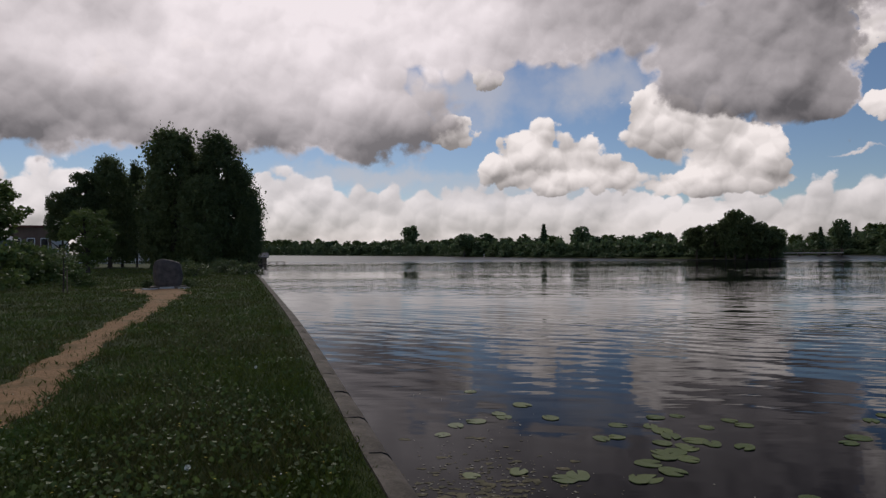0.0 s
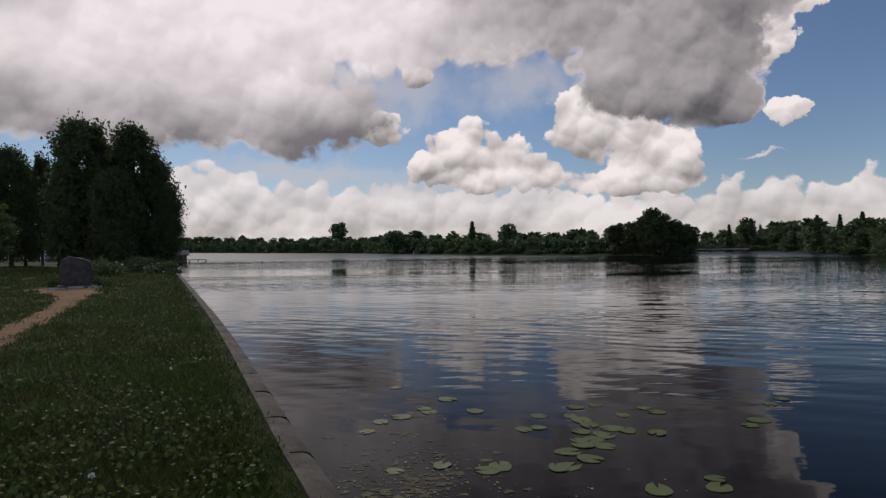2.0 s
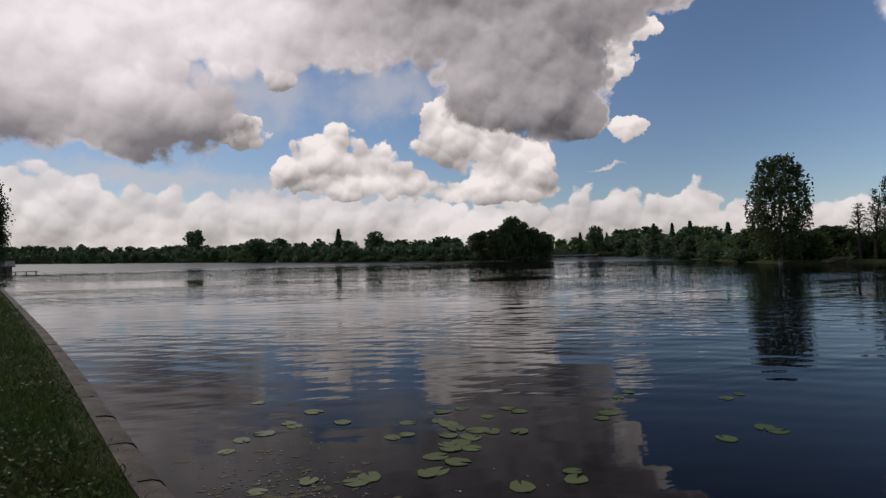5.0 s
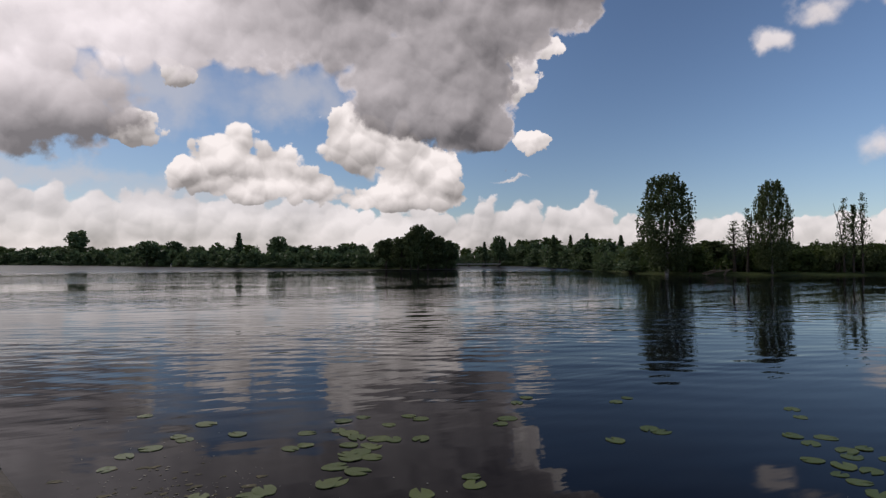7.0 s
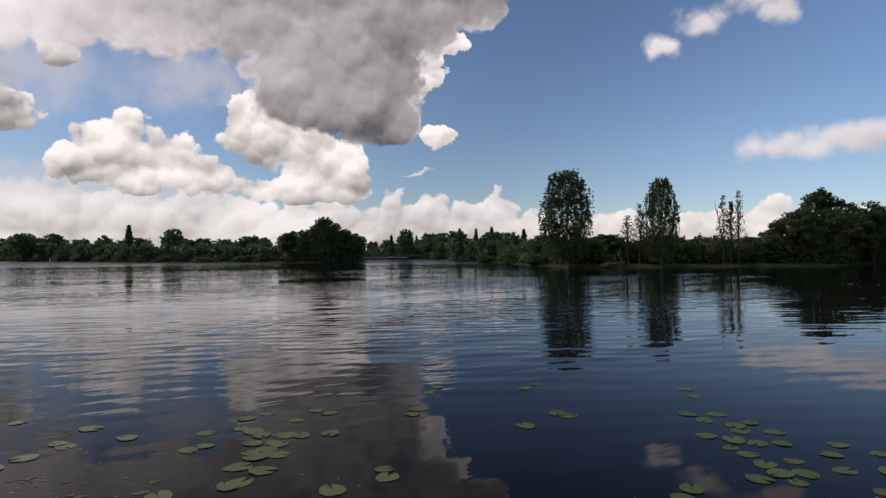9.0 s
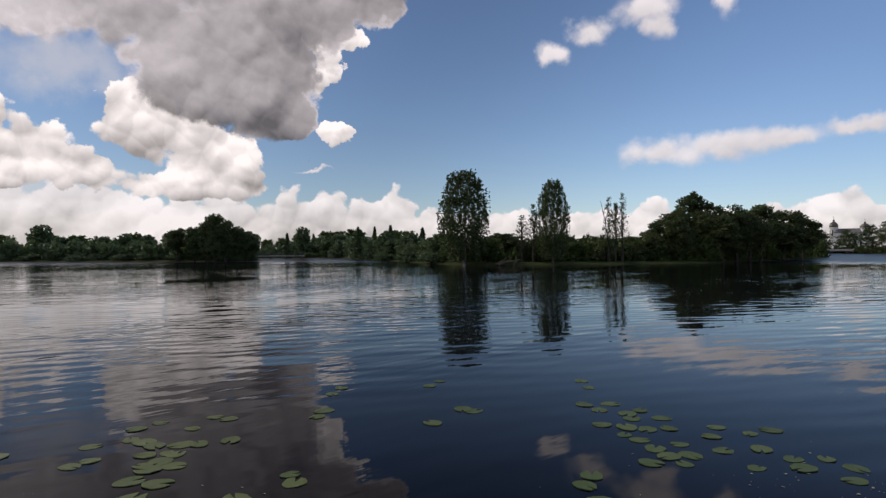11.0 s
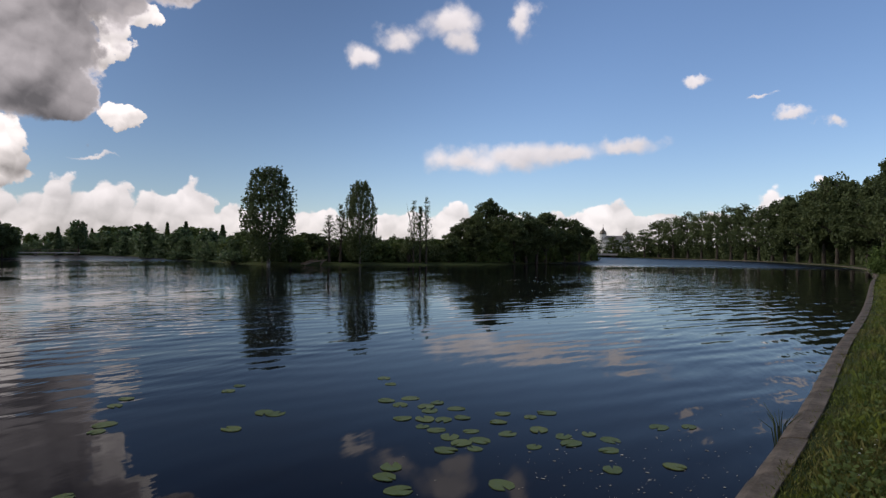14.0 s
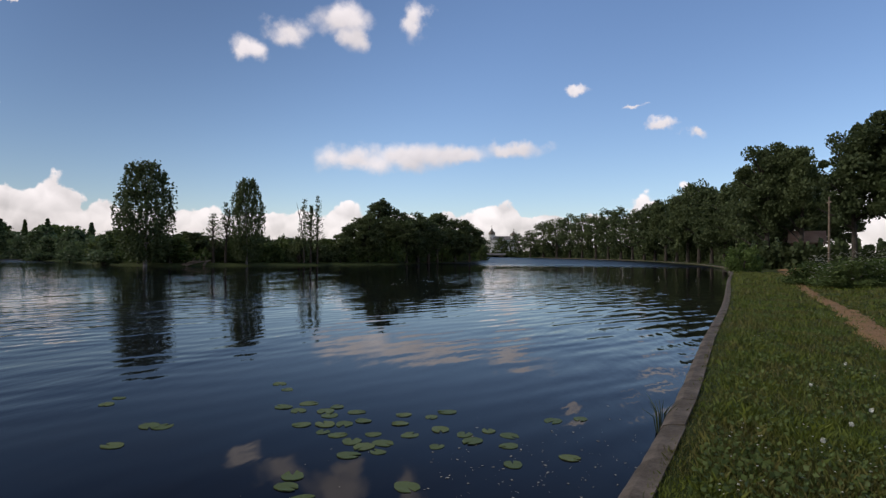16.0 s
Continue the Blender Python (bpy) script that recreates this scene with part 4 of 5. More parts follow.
def gable_roof(x0, x1, y0, y1, z, rise, over=0.4):
    bm = bmesh.new()
    ym = (y0 + y1) / 2
    pts = [(x0 - over, y0 - over, z), (x1 + over, y0 - over, z), (x1 + over, ym, z + rise), (x0 - over, ym, z + rise), (x0 - over, y1 + over, z), (x1 + over, y1 + over, z)]
    lo = [bm.verts.new(p) for p in pts]
    hi = [bm.verts.new((a, b, c + 0.18)) for a, b, c in pts]
    for f in ((0, 1, 2, 3), (3, 2, 5, 4)):
        bm.faces.new([lo[i] for i in f][::-1])
        bm.faces.new([hi[i] for i in f])
    for a, b in ((0, 1), (1, 2), (2, 5), (5, 4), (4, 3), (3, 0)):
        bm.faces.new((lo[a], lo[b], hi[b], hi[a]))
    return bm


def house(name, place, w, depth, h, rise, wall, roof, windows, label, turn):
    ob = thing(name, place, label, "building", turn=turn)
    body = part("wall", box(-w / 2, w / 2, 0, depth, -0.5, h), wall, ob)
    if rise > 0:
        part("gable", box(-w / 2 + 0.3, w / 2 - 0.3, depth * 0.3, depth * 0.7, h, h + rise * 0.55), wall, ob)
        part("roof", gable_roof(-w / 2, w / 2, 0, depth, h, rise), roof, ob)
    else:
        part("roof", box(-w / 2 - 0.3, w / 2 + 0.3, -0.3, depth + 0.3, h, h + 0.35, 0.05), roof, ob)
    for k in range(windows):
        wall_window(ob, -w / 2 + w * (k + 0.5) / windows, -0.01, h * 0.35, min(1.3, w / windows * 0.5), h * 0.35)
    return ob


def face_turn(az):
    return -az


p = at(-34.1, 112)
house("brown_house", (p.x, p.y, 0.5), 5.2, 8, 5.6, 0, BRICK_WALL, RED_ROOF, 3, "flat-roofed brown house behind the meadow", face_turn(-34.1))
p = at(-32.5, 114)
house("white_house", (p.x, p.y, 0.5), 3.6, 7, 4.4, 1.0, WHITE_WALL, RED_ROOF, 2, "white house with a red-brown roof", face_turn(-32.5))
p = at(-28.0, 118)
house("long_shed", (p.x, p.y, 0.4), 12, 6, 2.2, 0.7, WHITE_WALL, RED_ROOF, 8, "long low white building behind the trees", face_turn(-28))
p = at(-37.6, 82)
house("blue_shed", (p.x, p.y, 0.4), 6.0, 5, 3.0, 0.5, BLUE_FENCE, BLUE_FENCE, 0, "blue-grey sheet metal shed", face_turn(-37.6))
p = at(105.0, 101)
house("path_house", (p.x, p.y, 0.8), 4.0, 6, 3.2, 1.7, BRICK_WALL, TAN_ROOF, 2, "small house with a tan roof among trees", face_turn(105))


def boathouse(place, turn):
    ob = thing("boathouse", place, "small dark boathouse with a pale pitched roof", "boathouse", turn=turn)
    part("wall", box(-1.1, 1.1, 0, 2.0, -0.3, 1.0), WOOD, ob)
    part("roof", gable_roof(-1.1, 1.1, 0, 2.0, 1.0, 0.7, 0.35), GREY_ROOF, ob)
    part("door", box(-0.4, 0.4, -0.05, 0.04, 0.0, 0.85), BARK, ob)
    dock = part("dock", box(1.1, 4.2, 0.4, 1.4, 0.22, 0.32, 0.02), WOOD, ob)
    for x in (1.5, 2.8, 4.0):
        part("pile", tube([(x, 0.9, -1), (x, 0.9, 0.24)], [0.08, 0.08], 6), WOOD, dock)


p = at(-16.75, 108)
boathouse((p.x, p.y, 0.1), face_turn(-16.7))


def boulder(place):
    ob = thing("memorial_boulder", place, "grey-brown granite memorial boulder on a low plinth", "monument", turn=24, size=(0.78, 0.85, 0.98))
    bm = bmesh.new()
    bmesh.ops.create_icosphere(bm, subdivisions=4, radius=1.0)
    for v in bm.verts:
        c = v.co
        q = Vector([math.copysign(abs(a) ** 0.62, a) for a in c])
        s = 1 + 0.10 * noise.noise(c * 1.3) + 0.05 * noise.noise(c * 3.7) + 0.02 * noise.noise(c * 9.0)
        v.co = Vector((q.x * 0.86 * s, q.y * 0.42 * s, 0.72 + q.z * 0.72 * s - 0.1 * q.x * max(0, q.z)))
    part("stone", bm, GRANITE, ob, smooth=True)
    part("plinth", box(-1.05, 1.05, -0.6, 0.6, -0.1, 0.12, 0.03), CONCRETE, ob)
    part("step", box(-0.5, 0.35, -0.95, -0.62, -0.1, 0.10, 0.02), PALE_STONE, ob, "pale stone slab")
    part("step", box(0.55, 1.25, -0.95, -0.66, -0.1, 0.07, 0.02), PALE_STONE, ob)
    part("kerb_stone", box(-1.5, -0.6, -0.9, -0.65, -0.1, 0.06, 0.02), PALE_STONE, ob)


p = at(-24.4, 33)
boulder((p.x, p.y, ground_z(p.x, p.y)))
for i, (az, d) in enumerate([(-22.9, 33.5), (-22.5, 34), (-25.8, 34)]):
    plant("planting", "bush", at(az, d), 0.55, 0.9, "small dark shrub planted beside the boulder", "shrub", "shrubs beside the boulder", i, 900, 0.8, LEAF_DARK)


def church_tower(parent, x, y, base, h, r):
    """An octagonal white belfry with a dark dome and a cross."""
    tower = part("tower", lathe([(r, base), (r, base + h * 0.42), (r * 1.12, base + h * 0.43), (r * 1.12, base + h * 0.46), (r * 0.82, base + h * 0.47), (r * 0.82, base + h * 0.7),
                                 (r * 0.98, base + h * 0.71), (r * 0.98, base + h * 0.735)], 12), WHITE_WALL, parent)
    tower.location = (x, y, 0)
    part("dome", lathe([(r * 0.92, base + h * 0.735), (r * 0.98, base + h * 0.78), (r * 0.82, base + h * 0.835), (r * 0.45, base + h * 0.875), (r * 0.2, base + h * 0.90), (r * 0.22, base + h * 0.93),
                        (r * 0.04, base + h * 0.97)], 16), DARK_DOME, tower, "weathered dark dome")
    cross = box(-0.09, 0.09, -0.09, 0.09, base + h * 0.95, base + h * 1.06)
    part("cross", box(-0.5, 0.5, -0.08, 0.08, base + h * 1.02, base + h * 1.03, 0, cross), DARK_DOME, tower)
    for k in range(12):
        a = 2 * math.pi * (k + 0.5) / 12
        if k % 2:
            continue
        bm = box(-r * 0.11, r * 0.11, -0.15, 0.15, base + h * 0.5, base + h * 0.65)
        bmesh.ops.rotate(bm, verts=bm.verts, matrix=Matrix.Rotation(a + math.pi / 2, 3, "Z"))
        bmesh.ops.translate(bm, verts=bm.verts, vec=(math.cos(a) * r * 0.8, math.sin(a) * r * 0.8, 0))
        part("opening", bm, DARK_GLASS, tower)


def church(az, d):
    p = at(az, d)
    ob = thing("church", (p.x, p.y, 0.3), "white church with two domed towers beyond the trees", "church", turn=face_turn(az))
    part("nave", box(-9, 9, 0, 14, -0.5, 14, 0.1), WHITE_WALL, ob)
    part("roof", gable_roof(-9, 9, 0, 14, 14, 3.2), GREY_ROOF, ob)
    church_tower(ob, -9.6, 4, 0, 25.0, 2.9)
    church_tower(ob, 9.0, 3, 4, 18.5, 3.2)
    for k in range(5):
        wall_window(ob, -6.4 + 3.2 * k, -0.02, 5, 1.2, 4)


church(79.85, 520)


def far_bridge(az, d):
    """A low plank-decked bridge at the end of the bay."""
    p = at(az, d)
    ob = thing("foot_bridge", (p.x, p.y, 0), "low concrete foot bridge across the bay's inlet", "bridge", turn=face_turn(az))
    part("deck", box(-7, 7, -0.8, 0.8, 0.7, 0.95, 0.04), PALE_STONE, ob)
    for x in (-6, -2, 2, 6):
        part("pier", box(x - 0.25, x + 0.25, -0.6, 0.6, -1, 0.7, 0.03), CONCRETE, ob)
    for y in (-0.75, 0.75):
        part("rail", box(-7, 7, y - 0.04, y + 0.04, 1.55, 1.63), WOOD, ob)
        for k in range(8):
            part("post", box(-6.9 + k * 1.97 - 0.04, -6.9 + k * 1.97 + 0.04, y - 0.04, y + 0.04, 0.9, 1.58), WOOD, ob)


far_bridge(31.0, 172)
p = at(80.5, 440)
ob = thing("road_bridge", (p.x, p.y, 0), "pale stone bridge closing the end of the lake", "bridge", turn=face_turn(80.5))
part("deck", box(-34, 24, 0, 5, 1.4, 2.0, 0.1), PALE_STONE, ob)
part("parapet", box(-34, 24, -0.1, 0.25, 2.0, 2.7, 0.05), PALE_STONE, ob)
for x in (-30, -18, -6, 6, 18):
    part("pier", box(x - 0.9, x + 0.9, 0.2, 4.8, -1, 1.4, 0.1), CONCRETE, ob)

p = at(3.85, 192)
ob = thing("marker_post", (p.x, p.y, 0), "white marker post standing in shallow water", "post")
part("post", lathe([(0.12, -0.5), (0.12, 0.75), (0.09, 0.8), (0.02, 0.95)], 8), WHITE_PAINT, ob)

p = at(106.5, 80)
ob = thing("utility_pole", (p.x, p.y, ground_z(p.x, p.y)), "weathered wooden utility pole among trees", "pole")
part("pole", tube([(0, 0, -0.5), (0, 0, 4), (0.02, 0, top_at(5.0, 80) - 1)], [0.15, 0.13, 0.1], 8), WOOD, ob)
part("crossarm", box(-0.7, 0.7, -0.05, 0.05, top_at(5.0, 80) - 1.7, top_at(5.0, 80) - 1.58), WOOD, ob)

# driftwood on the spit
for az, d, l, a in ((52.3, 83.5, 3.2, 20), (51.6, 83, 2.2, -35), (53.0, 84, 1.6, 60)):
    p = at(az, d)
    ob = thing("driftwood", (p.x, p.y, max(0.05, ground_z(p.x, p.y))), "bleached fallen branch lying at the water", "branch", "driftwood", turn=a - az)
    part("branch", tube([(-l / 2, 0, 0.1), (-l * 0.1, 0.15, 0.45), (l / 2, 0, 0.75)], [0.16, 0.12, 0.04], 7), WOOD, ob)
    part("twig", tube([(0, 0.15, 0.4), (0.3, 0.4, 0.9), (0.4, 0.5, 1.25)], [0.06, 0.04, 0.01], 5), WOOD, ob)

# ---------------------------------------------------------------- water lilies


def pad_mesh(seed):
    """A floating lily leaf: round, notched, with a wavy rim and some thickness."""
    rng = random.Random(seed)
    bm = bmesh.new()
    n = 26
    ring, under = [], []
    notch = rng.uniform(0.16, 0.34)
    for i in range(n):
        a = notch + (2 * math.pi - 2 * notch) * i / (n - 1)
        r = 0.5 * (1 + 0.05 * math.sin(3 * a + seed) + 0.025 * math.sin(7 * a + 2 * seed))
        x, y = r * math.cos(a) * 1.12, r * math.sin(a) * 0.93
        z = 0.002 + 0.004 * max(0, math.sin(2 * a + seed)) * rng.random()
        ring.append(bm.verts.new((x, y, z + 0.002)))
        under.append(bm.verts.new((x * 0.98, y * 0.98, z - 0.006)))
    c, cu = bm.verts.new((0.04, 0, 0.003)), bm.verts.new((0.04, 0, -0.004))
    for i in range(n - 1):
        bm.faces.new((c, ring[i], ring[i + 1]))
        bm.faces.new((cu, under[i + 1], under[i]))
        bm.faces.new((ring[i], under[i], under[i + 1], ring[i + 1]))
    bm.faces.new((c, cu, under[0], ring[0])), bm.faces.new((c, ring[-1], under[-1], cu))
    me = bpy.data.meshes.new("lily_pad")
    bm.to_mesh(me)
    bm.free()
    me.materials.append(PAD)
    return me


PADS = [pad_mesh(s) for s in range(6)]
PADS_CLUSTER = [(-0.05, 6.5), (0.11, 6.85), (0.35, 7.01), (0.64, 7.33), (0.69, 7.19), (0.35, 8.52), (0.98, 7.75), (1.24, 7.13), (1.95, 6.81), (1.64, 6.32), (1.81, 6.36), (2.48, 7.11), (2.76, 7.17),
                (2.3, 6.75), (2.37, 6.56), (2.39, 6.38), (2.91, 6.69), (3.29, 6.95), (3.36, 6.76), (2.22, 6.15), (2.39, 6.06), (2.59, 6.22), (2.72, 6.12), (3.0, 6.0), (2.1, 5.88), (2.24, 5.87),
                (2.43, 5.97), (2.09, 5.74), (2.29, 5.67), (1.88, 5.56), (2.02, 5.34), (1.66, 5.16), (1.76, 5.18), (1.03, 5.19), (1.16, 5.27), (0.64, 5.37), (0.21, 5.29), (4.32, 6.27), (4.11, 6.1)]
PADS_SCATTERED = [(6.72, 4.15), (6.98, 3.93), (6.62, 3.88), (6.69, 3.55), (6.93, 3.51), (6.54, 3.42), (6.78, 3.18), (6.08, 3.54), (6.18, 3.3), (5.91, 3.19), (5.85, 2.99), (6.25, 3.1), (6.44, 2.95),
                  (5.99, 2.64), (5.7, 2.76), (5.29, 2.61), (5.57, 2.57), (5.47, 2.38), (5.74, 2.43), (6.83, 2.59), (6.46, 2.51), (6.09, 2.26), (6.84, 2.25), (7.12, 2.13), (6.38, 2.01), (5.8, 1.88),
                  (6.28, 1.71), (6.49, 1.49), (6.08, 1.58), (6.39, 1.24), (6.04, 1.19), (5.51, 1.06), (5.85, 0.57), (7.12, 0.85), (7.3, 0.55), (4.65, 2.84), (4.41, 2.76), (4.71, 1.82), (4.21, 2.51)]
PADS_BETWEEN = [(4.85, 4.95), (5.52, 5.1), (5.55, 4.95), (6.46, 6.41), (6.15, 6.3), (2.89, 4.72), (2.82, 4.55), (2.31, 4.57), (4.9, 6.9), (5.2, 7.1), (7.6, 4.6), (7.9, 4.9)]
prnd = random.Random(21)
for k, (x, y) in enumerate(PADS_CLUSTER + PADS_SCATTERED + PADS_BETWEEN):
    s = prnd.uniform(0.15, 0.235)
    pad = new("lily_pad", PADS[k % 6])
    pad.matrix_basis = Matrix.Translation((x, y, 0.001 * prnd.random() + 0.0015 * (k % 4))) @ Matrix.Rotation(prnd.uniform(0, 6.28), 4, "Z") @ Matrix.Diagonal((s, s, 1, 1))
    tagged(pad, "flat green water lily leaf floating on the lake", "lily pad", "water lily leaves")

# pale scum and petals floating off the kerb
rng = np.random.default_rng(8)
spots = []
for x0, y0, sx, sy, n in ((0.35, 4.9, 0.45, 0.6, 260), (1.3, 4.6, 0.6, 0.4, 40), (0.2, 6.2, 0.5, 0.8, 60), (5.2, 0.9, 0.7, 0.5, 110), (6.6, 0.4, 0.8, 0.4, 50), (5.6, 1.6, 0.8, 0.7, 40)):
    spots.append(np.column_stack([rng.normal(x0, sx, n), rng.normal(y0, sy, n)]))
spots = np.vstack(spots)
spots = spots[inland(spots) < -0.08]
ang = rng.random(len(spots)) * 6.28
size = 0.004 + 0.014 * rng.random(len(spots)) ** 3
quad = np.array([[-1, -0.6], [1, -0.5], [0.9, 0.6], [-0.8, 0.7]])
co = []
for (x, y), a, s in zip(spots, ang, size):
    for u, v in quad * s:
        co.append((x + u * math.cos(a) - v * math.sin(a), y + u * math.sin(a) + v * math.cos(a), 0.004))
tagged(new("floating_debris", quads_mesh("floating_debris", np.array(co), FROTH, 4)), "pale specks of scum floating by the kerb", "debris", kind="stuff")

# olive scum gathered in the corner of the kerb
co = []
for k in range(420):
    x, y = rng.normal(0.3, 0.34), rng.normal(4.75, 0.6)
    if inland([(x, y)])[0] > -0.05:
        continue
    s = 0.008 + 0.034 * rng.random() ** 3
    for i in range(9):
        a = 2 * math.pi * i / 9
        r = s * (0.5 + 0.9 * rng.random())
        co.append((x + r * math.cos(a) * 1.5, y + r * math.sin(a), 0.0022 + 0.000005 * k))
tagged(new("floating_scum", quads_mesh("floating_scum", np.array(co), SCUM, 9)), "olive scum floating against the kerb", "debris", kind="stuff")

# ---------------------------------------------------------------- grass and flowers


def grass(name, az0, az1, r0, r1, count, seed):
    rng = np.random.default_rng(seed)
    r = r0 * (r1 / r0) ** (rng.random(count) ** 0.85)
    a = np.radians(rng.uniform(az0, az1, count))
    p = np.column_stack([r * np.sin(a), r * np.cos(a)])
    d = inland(p)
    keep = d > np.where(p[:, 0] < 2, 0.25, 0.19) + 0.05 * rng.normal(size=count)
    for track in (path_left, path_right):
        dist = np.full(count, 9.0)
        for tx, ty, tw in track[::2]:
            near = np.nonzero(np.abs(p[:, 0] - tx) + np.abs(p[:, 1] - ty) < 3.5)[0]
            dist[near] = np.minimum(dist[near], np.hypot(p[near, 0] - tx, p[near, 1] - ty) - 0.42 * tw)
        keep &= dist > rng.normal(0.02, 0.10, count)
    p, r, d = p[keep], r[keep], d[keep]
    n = len(p)
    z = land_height(p, d)
    tuft = 0.5 + 0.5 * bumps(p[:, 0], p[:, 1], 2.3) * bumps(p[:, 1], p[:, 0], 0.9)
    h = (0.02 + 0.035 * rng.random(n) + 0.13 * tuft * rng.random(n) ** 2) * (1 + 0.012 * r)
    h = h * np.where(d < 0.45, 0.6, np.where(d < 1.0, 0.9 + 0.4 * rng.random(n), 1.0))
    w = 0.0013 + 0.0005 * r
    th = rng.random(n) * 2 * np.pi
    side = np.column_stack([np.cos(th), np.sin(th), np.zeros(n)]) * w[:, None]
    ben = rng.random(n) * 2 * np.pi
    lean = np.column_stack([np.cos(ben), np.sin(ben), np.zeros(n)]) * (h * (0.2 + 0.7 * rng.random(n)))[:, None]
    base = np.column_stack([p, z - 0.01])
    up = np.array([0, 0, 1.0])
    mid = base + lean * 0.3 + up * (h * 0.6)[:, None]
    tip = base + lean + up * h[:, None]
    stout = rng.random(n) < 0.25
    bent = np.stack([base - side, base + side, mid + side * 0.8, tip], 1)[stout].reshape(-1, 3)
    v = np.stack([base - side * 1.2, base + side * 1.2, tip], 1)[~stout].reshape(-1, 3)
    tagged(new(name + "_stalks", quads_mesh(name + "_stalks", bent, BLADE, 4)), "taller bent grass stalks on the bank", "grass", kind="stuff")
    tagged(new(name, quads_mesh(name, v, BLADE, 3)), "rough grass and clover on the bank", "grass", kind="stuff")


grass("grass", -44, 12, 3.2, 75, 300000, 1)
grass("grass", -44, 120, 0.8, 3.4, 16000, 3)
grass("grass", 80, 120, 3.2, 75, 220000, 2)


def blossom(name, spots, size, mat, label, lift=0.0):
    """Small many-petalled heads, each a cross of folded petals."""
    rng = np.random.default_rng(len(spots))
    co = []
    for x, y, z in spots:
        s = size * rng.uniform(0.7, 1.3)
        for k in range(3):
            a = k * 1.05 + rng.random()
            dx, dy = math.cos(a) * s, math.sin(a) * s
            co += [(x - dx, y - dy, z + lift), (x + dy * 0.5, y - dx * 0.5, z + lift + 0.4 * s), (x + dx, y + dy, z + lift), (x - dy * 0.5, y + dx * 0.5, z + lift + 0.4 * s)]
    tagged(new(name, quads_mesh(name, np.array(co), mat, 4)), label, "flowers", kind="stuff")


def weeds(name, az0, az1, clumps, seed):
    """Broad-leaved weeds in low rosettes between the grass."""
    rng = np.random.default_rng(seed)
    r = 4.2 * (30 / 4.2) ** rng.random(clumps)
    a = np.radians(rng.uniform(az0, az1, clumps))
    c = np.column_stack([r * np.sin(a), r * np.cos(a)])
    c = np.repeat(c, 26, axis=0) + rng.normal(size=(clumps * 26, 2)) * 0.17
    d = inland(c)
    for track in (path_left, path_right):
        t = track[::2]
        d = np.minimum(d, np.min(np.hypot(c[:, None, 0] - t[None, :, 0], c[:, None, 1] - t[None, :, 1]) - 0.5 * t[None, :, 2], axis=1) + 0.45)
    c = c[d > 0.45]
    p = np.column_stack([c, land_height(c) + 0.02 + 0.07 * rng.random(len(c))])
    tagged(new(name, quads_mesh(name, leaf_cards(rng, p, 0.045, -0.2, 0.4), LEAF_MID, 4)), "broad-leaved weeds among the grass", "weeds", kind="stuff")


weeds("weeds", -42, -4, 450, 41)
weeds("weeds", 90, 116, 400, 42)

rng = np.random.default_rng(4)


def meadow_spots(count, az0, az1, r0, r1, clump):
    out = []
    while len(out) < count:
        r, a = r0 * (r1 / r0) ** rng.random(), math.radians(rng.uniform(az0, az1))
        for k in range(clump):
            q = (r * math.sin(a) + rng.normal(0, 0.25), r * math.cos(a) + rng.normal(0, 0.25))
            if inland([q])[0] > 0.6:
                out.append((q[0], q[1], ground_z(*q) + 0.07 + 0.05 * rng.random()))
    return out


blossom("clover_flowers", meadow_spots(150, -40, -6, 4.5, 25, 6) + meadow_spots(190, 95, 116, 4.5, 40, 7), 0.011, PETAL, "white clover heads in the grass")
blossom("yellow_flowers", meadow_spots(60, -40, -8, 4.5, 20, 4), 0.010, YELLOW_PETAL, "small yellow meadow flowers in the grass")
hedge = []
for k in range(900):
    az, d = rng.uniform(105.0, 116), rng.uniform(38, 50)
    p = at(az, d)
    hedge.append((p.x, p.y, ground_z(p.x, p.y) + rng.uniform(0.5, 1.9)))
blossom("hedge_blossom", hedge, 0.07, PETAL, "white blossom heads over the hedge")


def dandelion(x, y):
    z = ground_z(x, y)
    ob = thing("dandelion", (x, y, z), "dandelion clock with a white seed head", "flower", "dandelion clocks")
    part("stalk", tube([(0, 0, -0.02), (0.01, 0, 0.09), (0.0, 0.01, 0.17)], [0.003, 0.0025, 0.002], 5), LEAF_LIGHT, ob)
    bm = bmesh.new()
    r = random.Random(int(x * 100))
    for k in range(60):
        d = Vector((r.gauss(0, 1), r.gauss(0, 1), r.gauss(0, 1))).normalized()
        s = d.orthogonal().normalized() * 0.004
        t = d.cross(s.normalized()) * 0.004
        c = Vector((0, 0.01, 0.18))
        bm.faces.new([bm.verts.new(c), bm.verts.new(c + d * 0.02 + s), bm.verts.new(c + d * 0.024 + t)])
    part("seed_head", bm, PETAL, ob)


for x, y in ((-1.9, 4.3), (-2.6, 8.2), (6.2, -1.9), (6.9, -2.3), (5.6, -1.5), (8.1, -2.1), (7.4, -3.4), (9.8, -3.0)):
    dandelion(x, y)

# rushes growing out of a kerb joint
ob = thing("rushes", (7.0, -0.33, 0.05), "tuft of dark rushes at the kerb", "reeds")
r = random.Random(9)
for k in range(14):
    a, l = r.uniform(0, 6.28), r.uniform(0.18, 0.38)
    part("leaf", tube([(0.04 * math.cos(a), 0.04 * math.sin(a), -0.1), (0.08 * math.cos(a), 0.08 * math.sin(a), l * 0.6), (0.2 * math.cos(a), 0.2 * math.sin(a), l)], [0.008, 0.007, 0.001], 4), LEAF_DARK, ob)

# ---------------------------------------------------------------- kerb


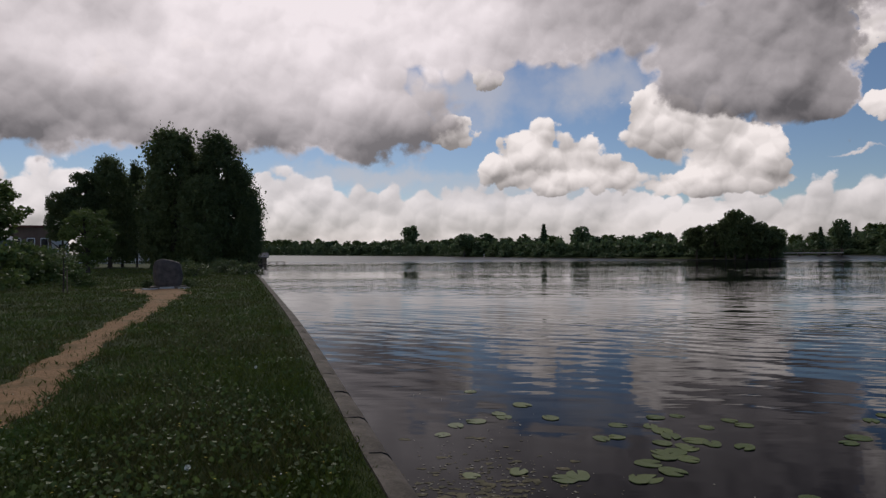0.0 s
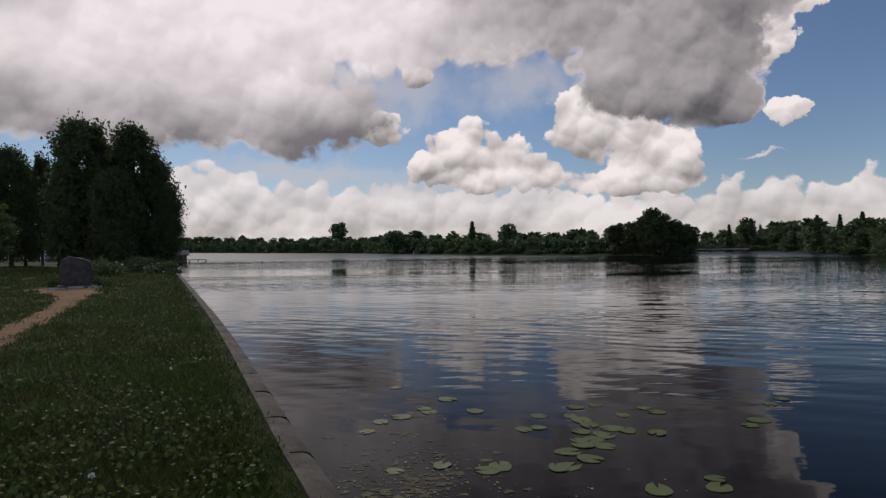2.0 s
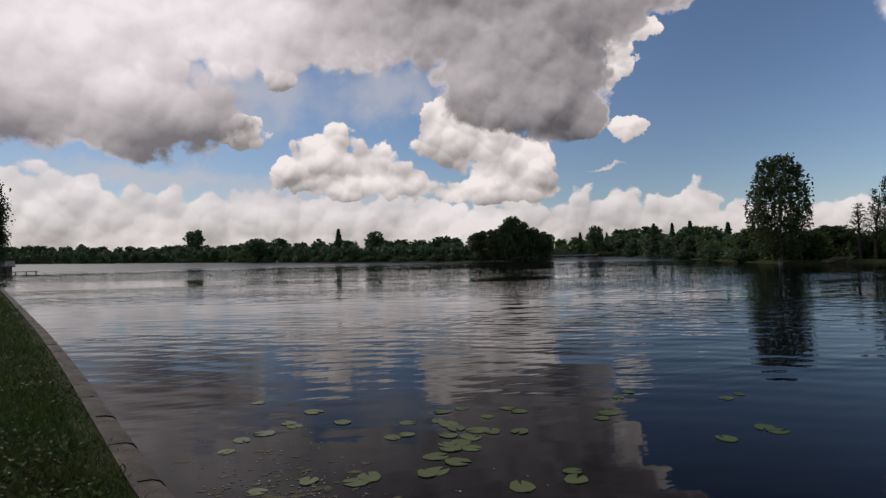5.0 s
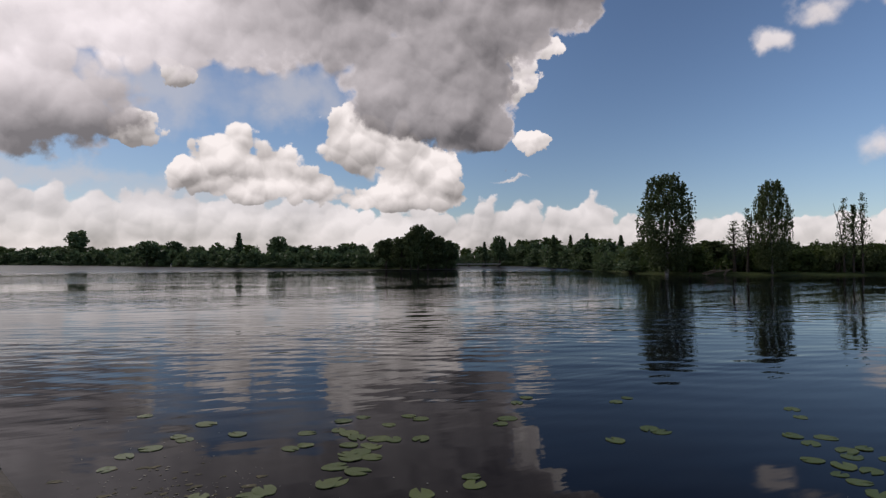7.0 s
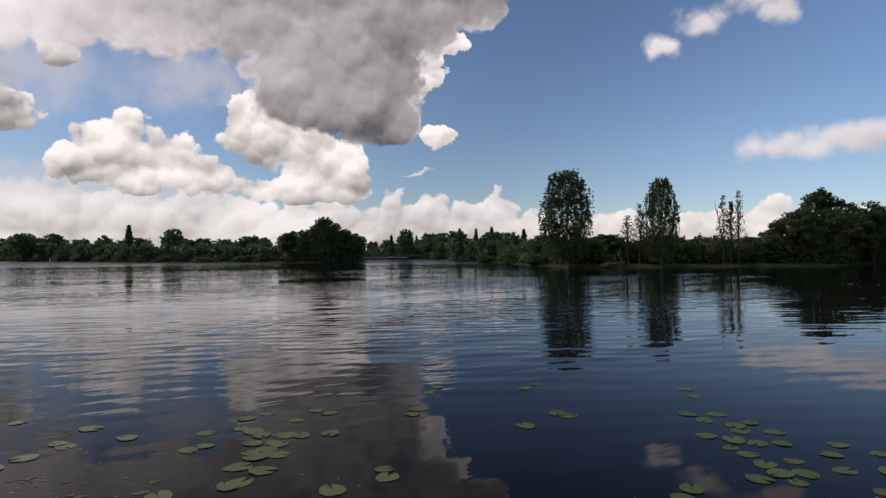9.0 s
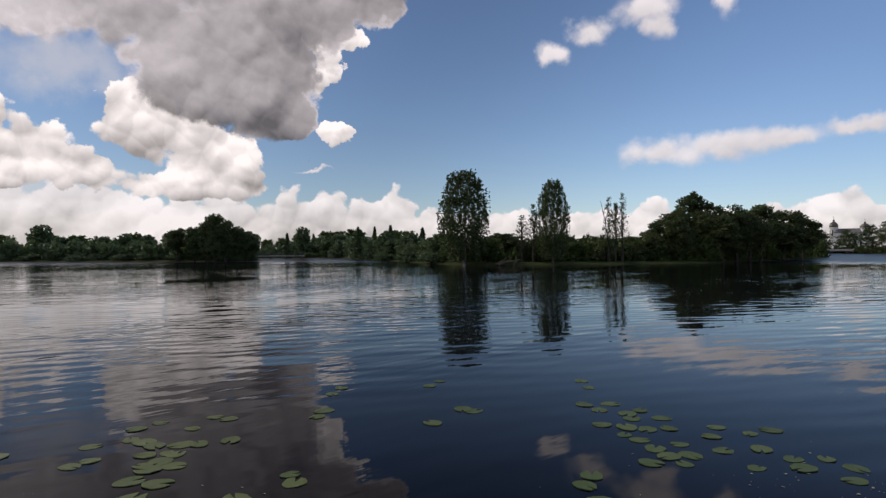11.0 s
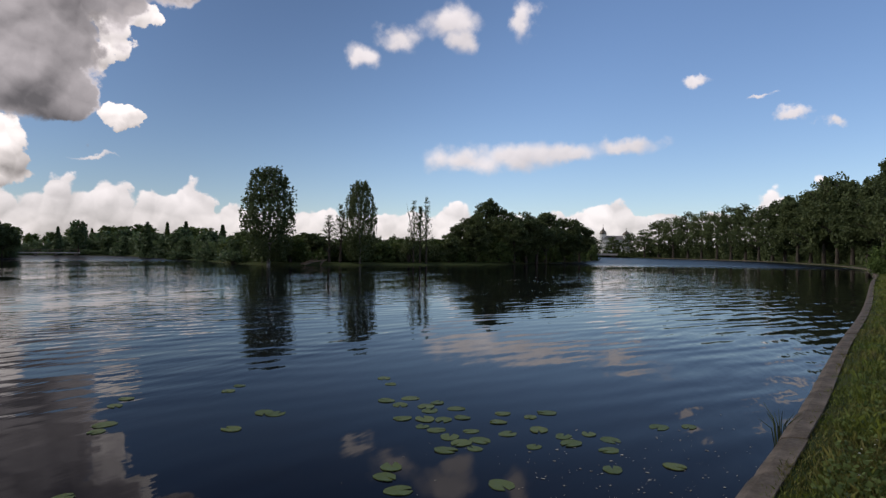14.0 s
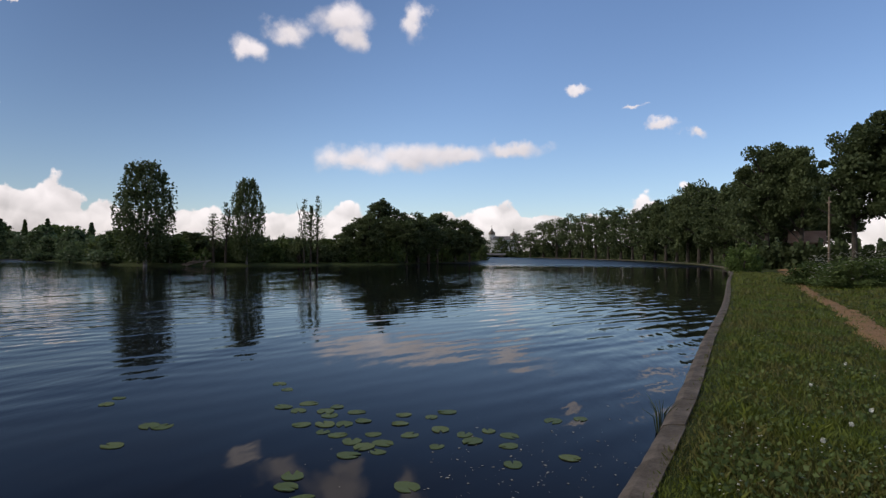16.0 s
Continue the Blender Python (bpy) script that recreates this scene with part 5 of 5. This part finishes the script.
def kerb_block_mesh(seed, length):
    """A cast kerb block: sloping worn top, chamfered edge, chipped corners."""
    r = random.Random(seed)
    bm = bmesh.new()
    prof = [(0.0, -0.7), (0.0, 0.19), (0.03, 0.245), (0.10, 0.27), (0.25, 0.28), (0.25, -0.7)]
    xs = np.linspace(-length / 2, length / 2, 6)
    rings = []
    for i, x in enumerate(xs):
        e = 0.008 if i in (0, 5) else 0.0
        rings.append([bm.verts.new((x, y + (e if y < 0.1 else 0) + r.uniform(-0.004, 0.004), z - e + (r.uniform(-0.006, 0.006) if z > 0 else 0))) for y, z in prof])
    for a, b in zip(rings, rings[1:]):
        for k in range(len(prof) - 1):
            bm.faces.new((a[k], b[k], b[k + 1], a[k + 1]))
    bm.faces.new(rings[0][::-1]), bm.faces.new(rings[-1])
    bmesh.ops.recalc_face_normals(bm, faces=bm.faces[:])
    me = bpy.data.meshes.new("kerb_block")
    bm.to_mesh(me)
    bm.free()
    me.materials.append(CONCRETE)
    return me


def build_kerb():
    edge = near_edge
    seg = np.linalg.norm(np.diff(edge, axis=0), axis=1)
    run = np.concatenate([[0], np.cumsum(seg)])
    STEP = 1.2
    kerb = tagged(new("kerb"), "old concrete kerb edging the lake", "kerb", kind="structure")
    meshes = [kerb_block_mesh(s, STEP - 0.014) for s in range(5)]
    far = []
    for k, s in enumerate(np.arange(0.6, run[-1] - 1, STEP)):
        x, y = np.interp(s, run, edge[:, 0]), np.interp(s, run, edge[:, 1])
        x2, y2 = np.interp(s + 0.3, run, edge[:, 0]), np.interp(s + 0.3, run, edge[:, 1])
        turn = math.atan2(y2 - y, x2 - x) + math.pi
        dist = math.hypot(x, y)
        m = Matrix.Translation((x, y, random.uniform(-0.008, 0.008))) @ Matrix.Rotation(turn + random.uniform(-0.008, 0.008), 4, "Z")
        if dist < 75:
            ob = new("kerb_block", meshes[k % 5])
            ob.matrix_basis = m
            ob.parent = kerb
            if 4.5 < dist < 8 and x < 0:
                seal = new("joint_seal", SEAL)
                seal.matrix_basis = m @ Matrix.Translation((STEP / 2, 0, 0)) @ Matrix.Rotation(0.12, 4, "Z")
                seal.parent = kerb
        else:
            far.append((m, STEP))
    bm = bmesh.new()
    for m, l in far:
        box(-l / 2, l / 2, 0.0, 0.3, -0.6, 0.28, 0, bm)
        bm.verts.ensure_lookup_table()
        for v in bm.verts[-8:]:
            v.co = m @ v.co
    me = bpy.data.meshes.new("kerb_far")
    bm.to_mesh(me)
    bm.free()
    me.materials.append(CONCRETE)
    ob = new("far_blocks", me)
    ob.parent = kerb
    tagged(ob, kind="stuff")


SEAL = bpy.data.meshes.new("joint_seal")
bm = tube([(0, 0.004, -0.1), (0, 0.004, 0.20), (0, 0.035, 0.244), (0.0, 0.10, 0.27), (0.01, 0.2, 0.278)], [0.007, 0.007, 0.007, 0.006, 0.004], 6)
bm.to_mesh(SEAL)
bm.free()
SEAL.materials.append(BLACK_RUBBER)
build_kerb()
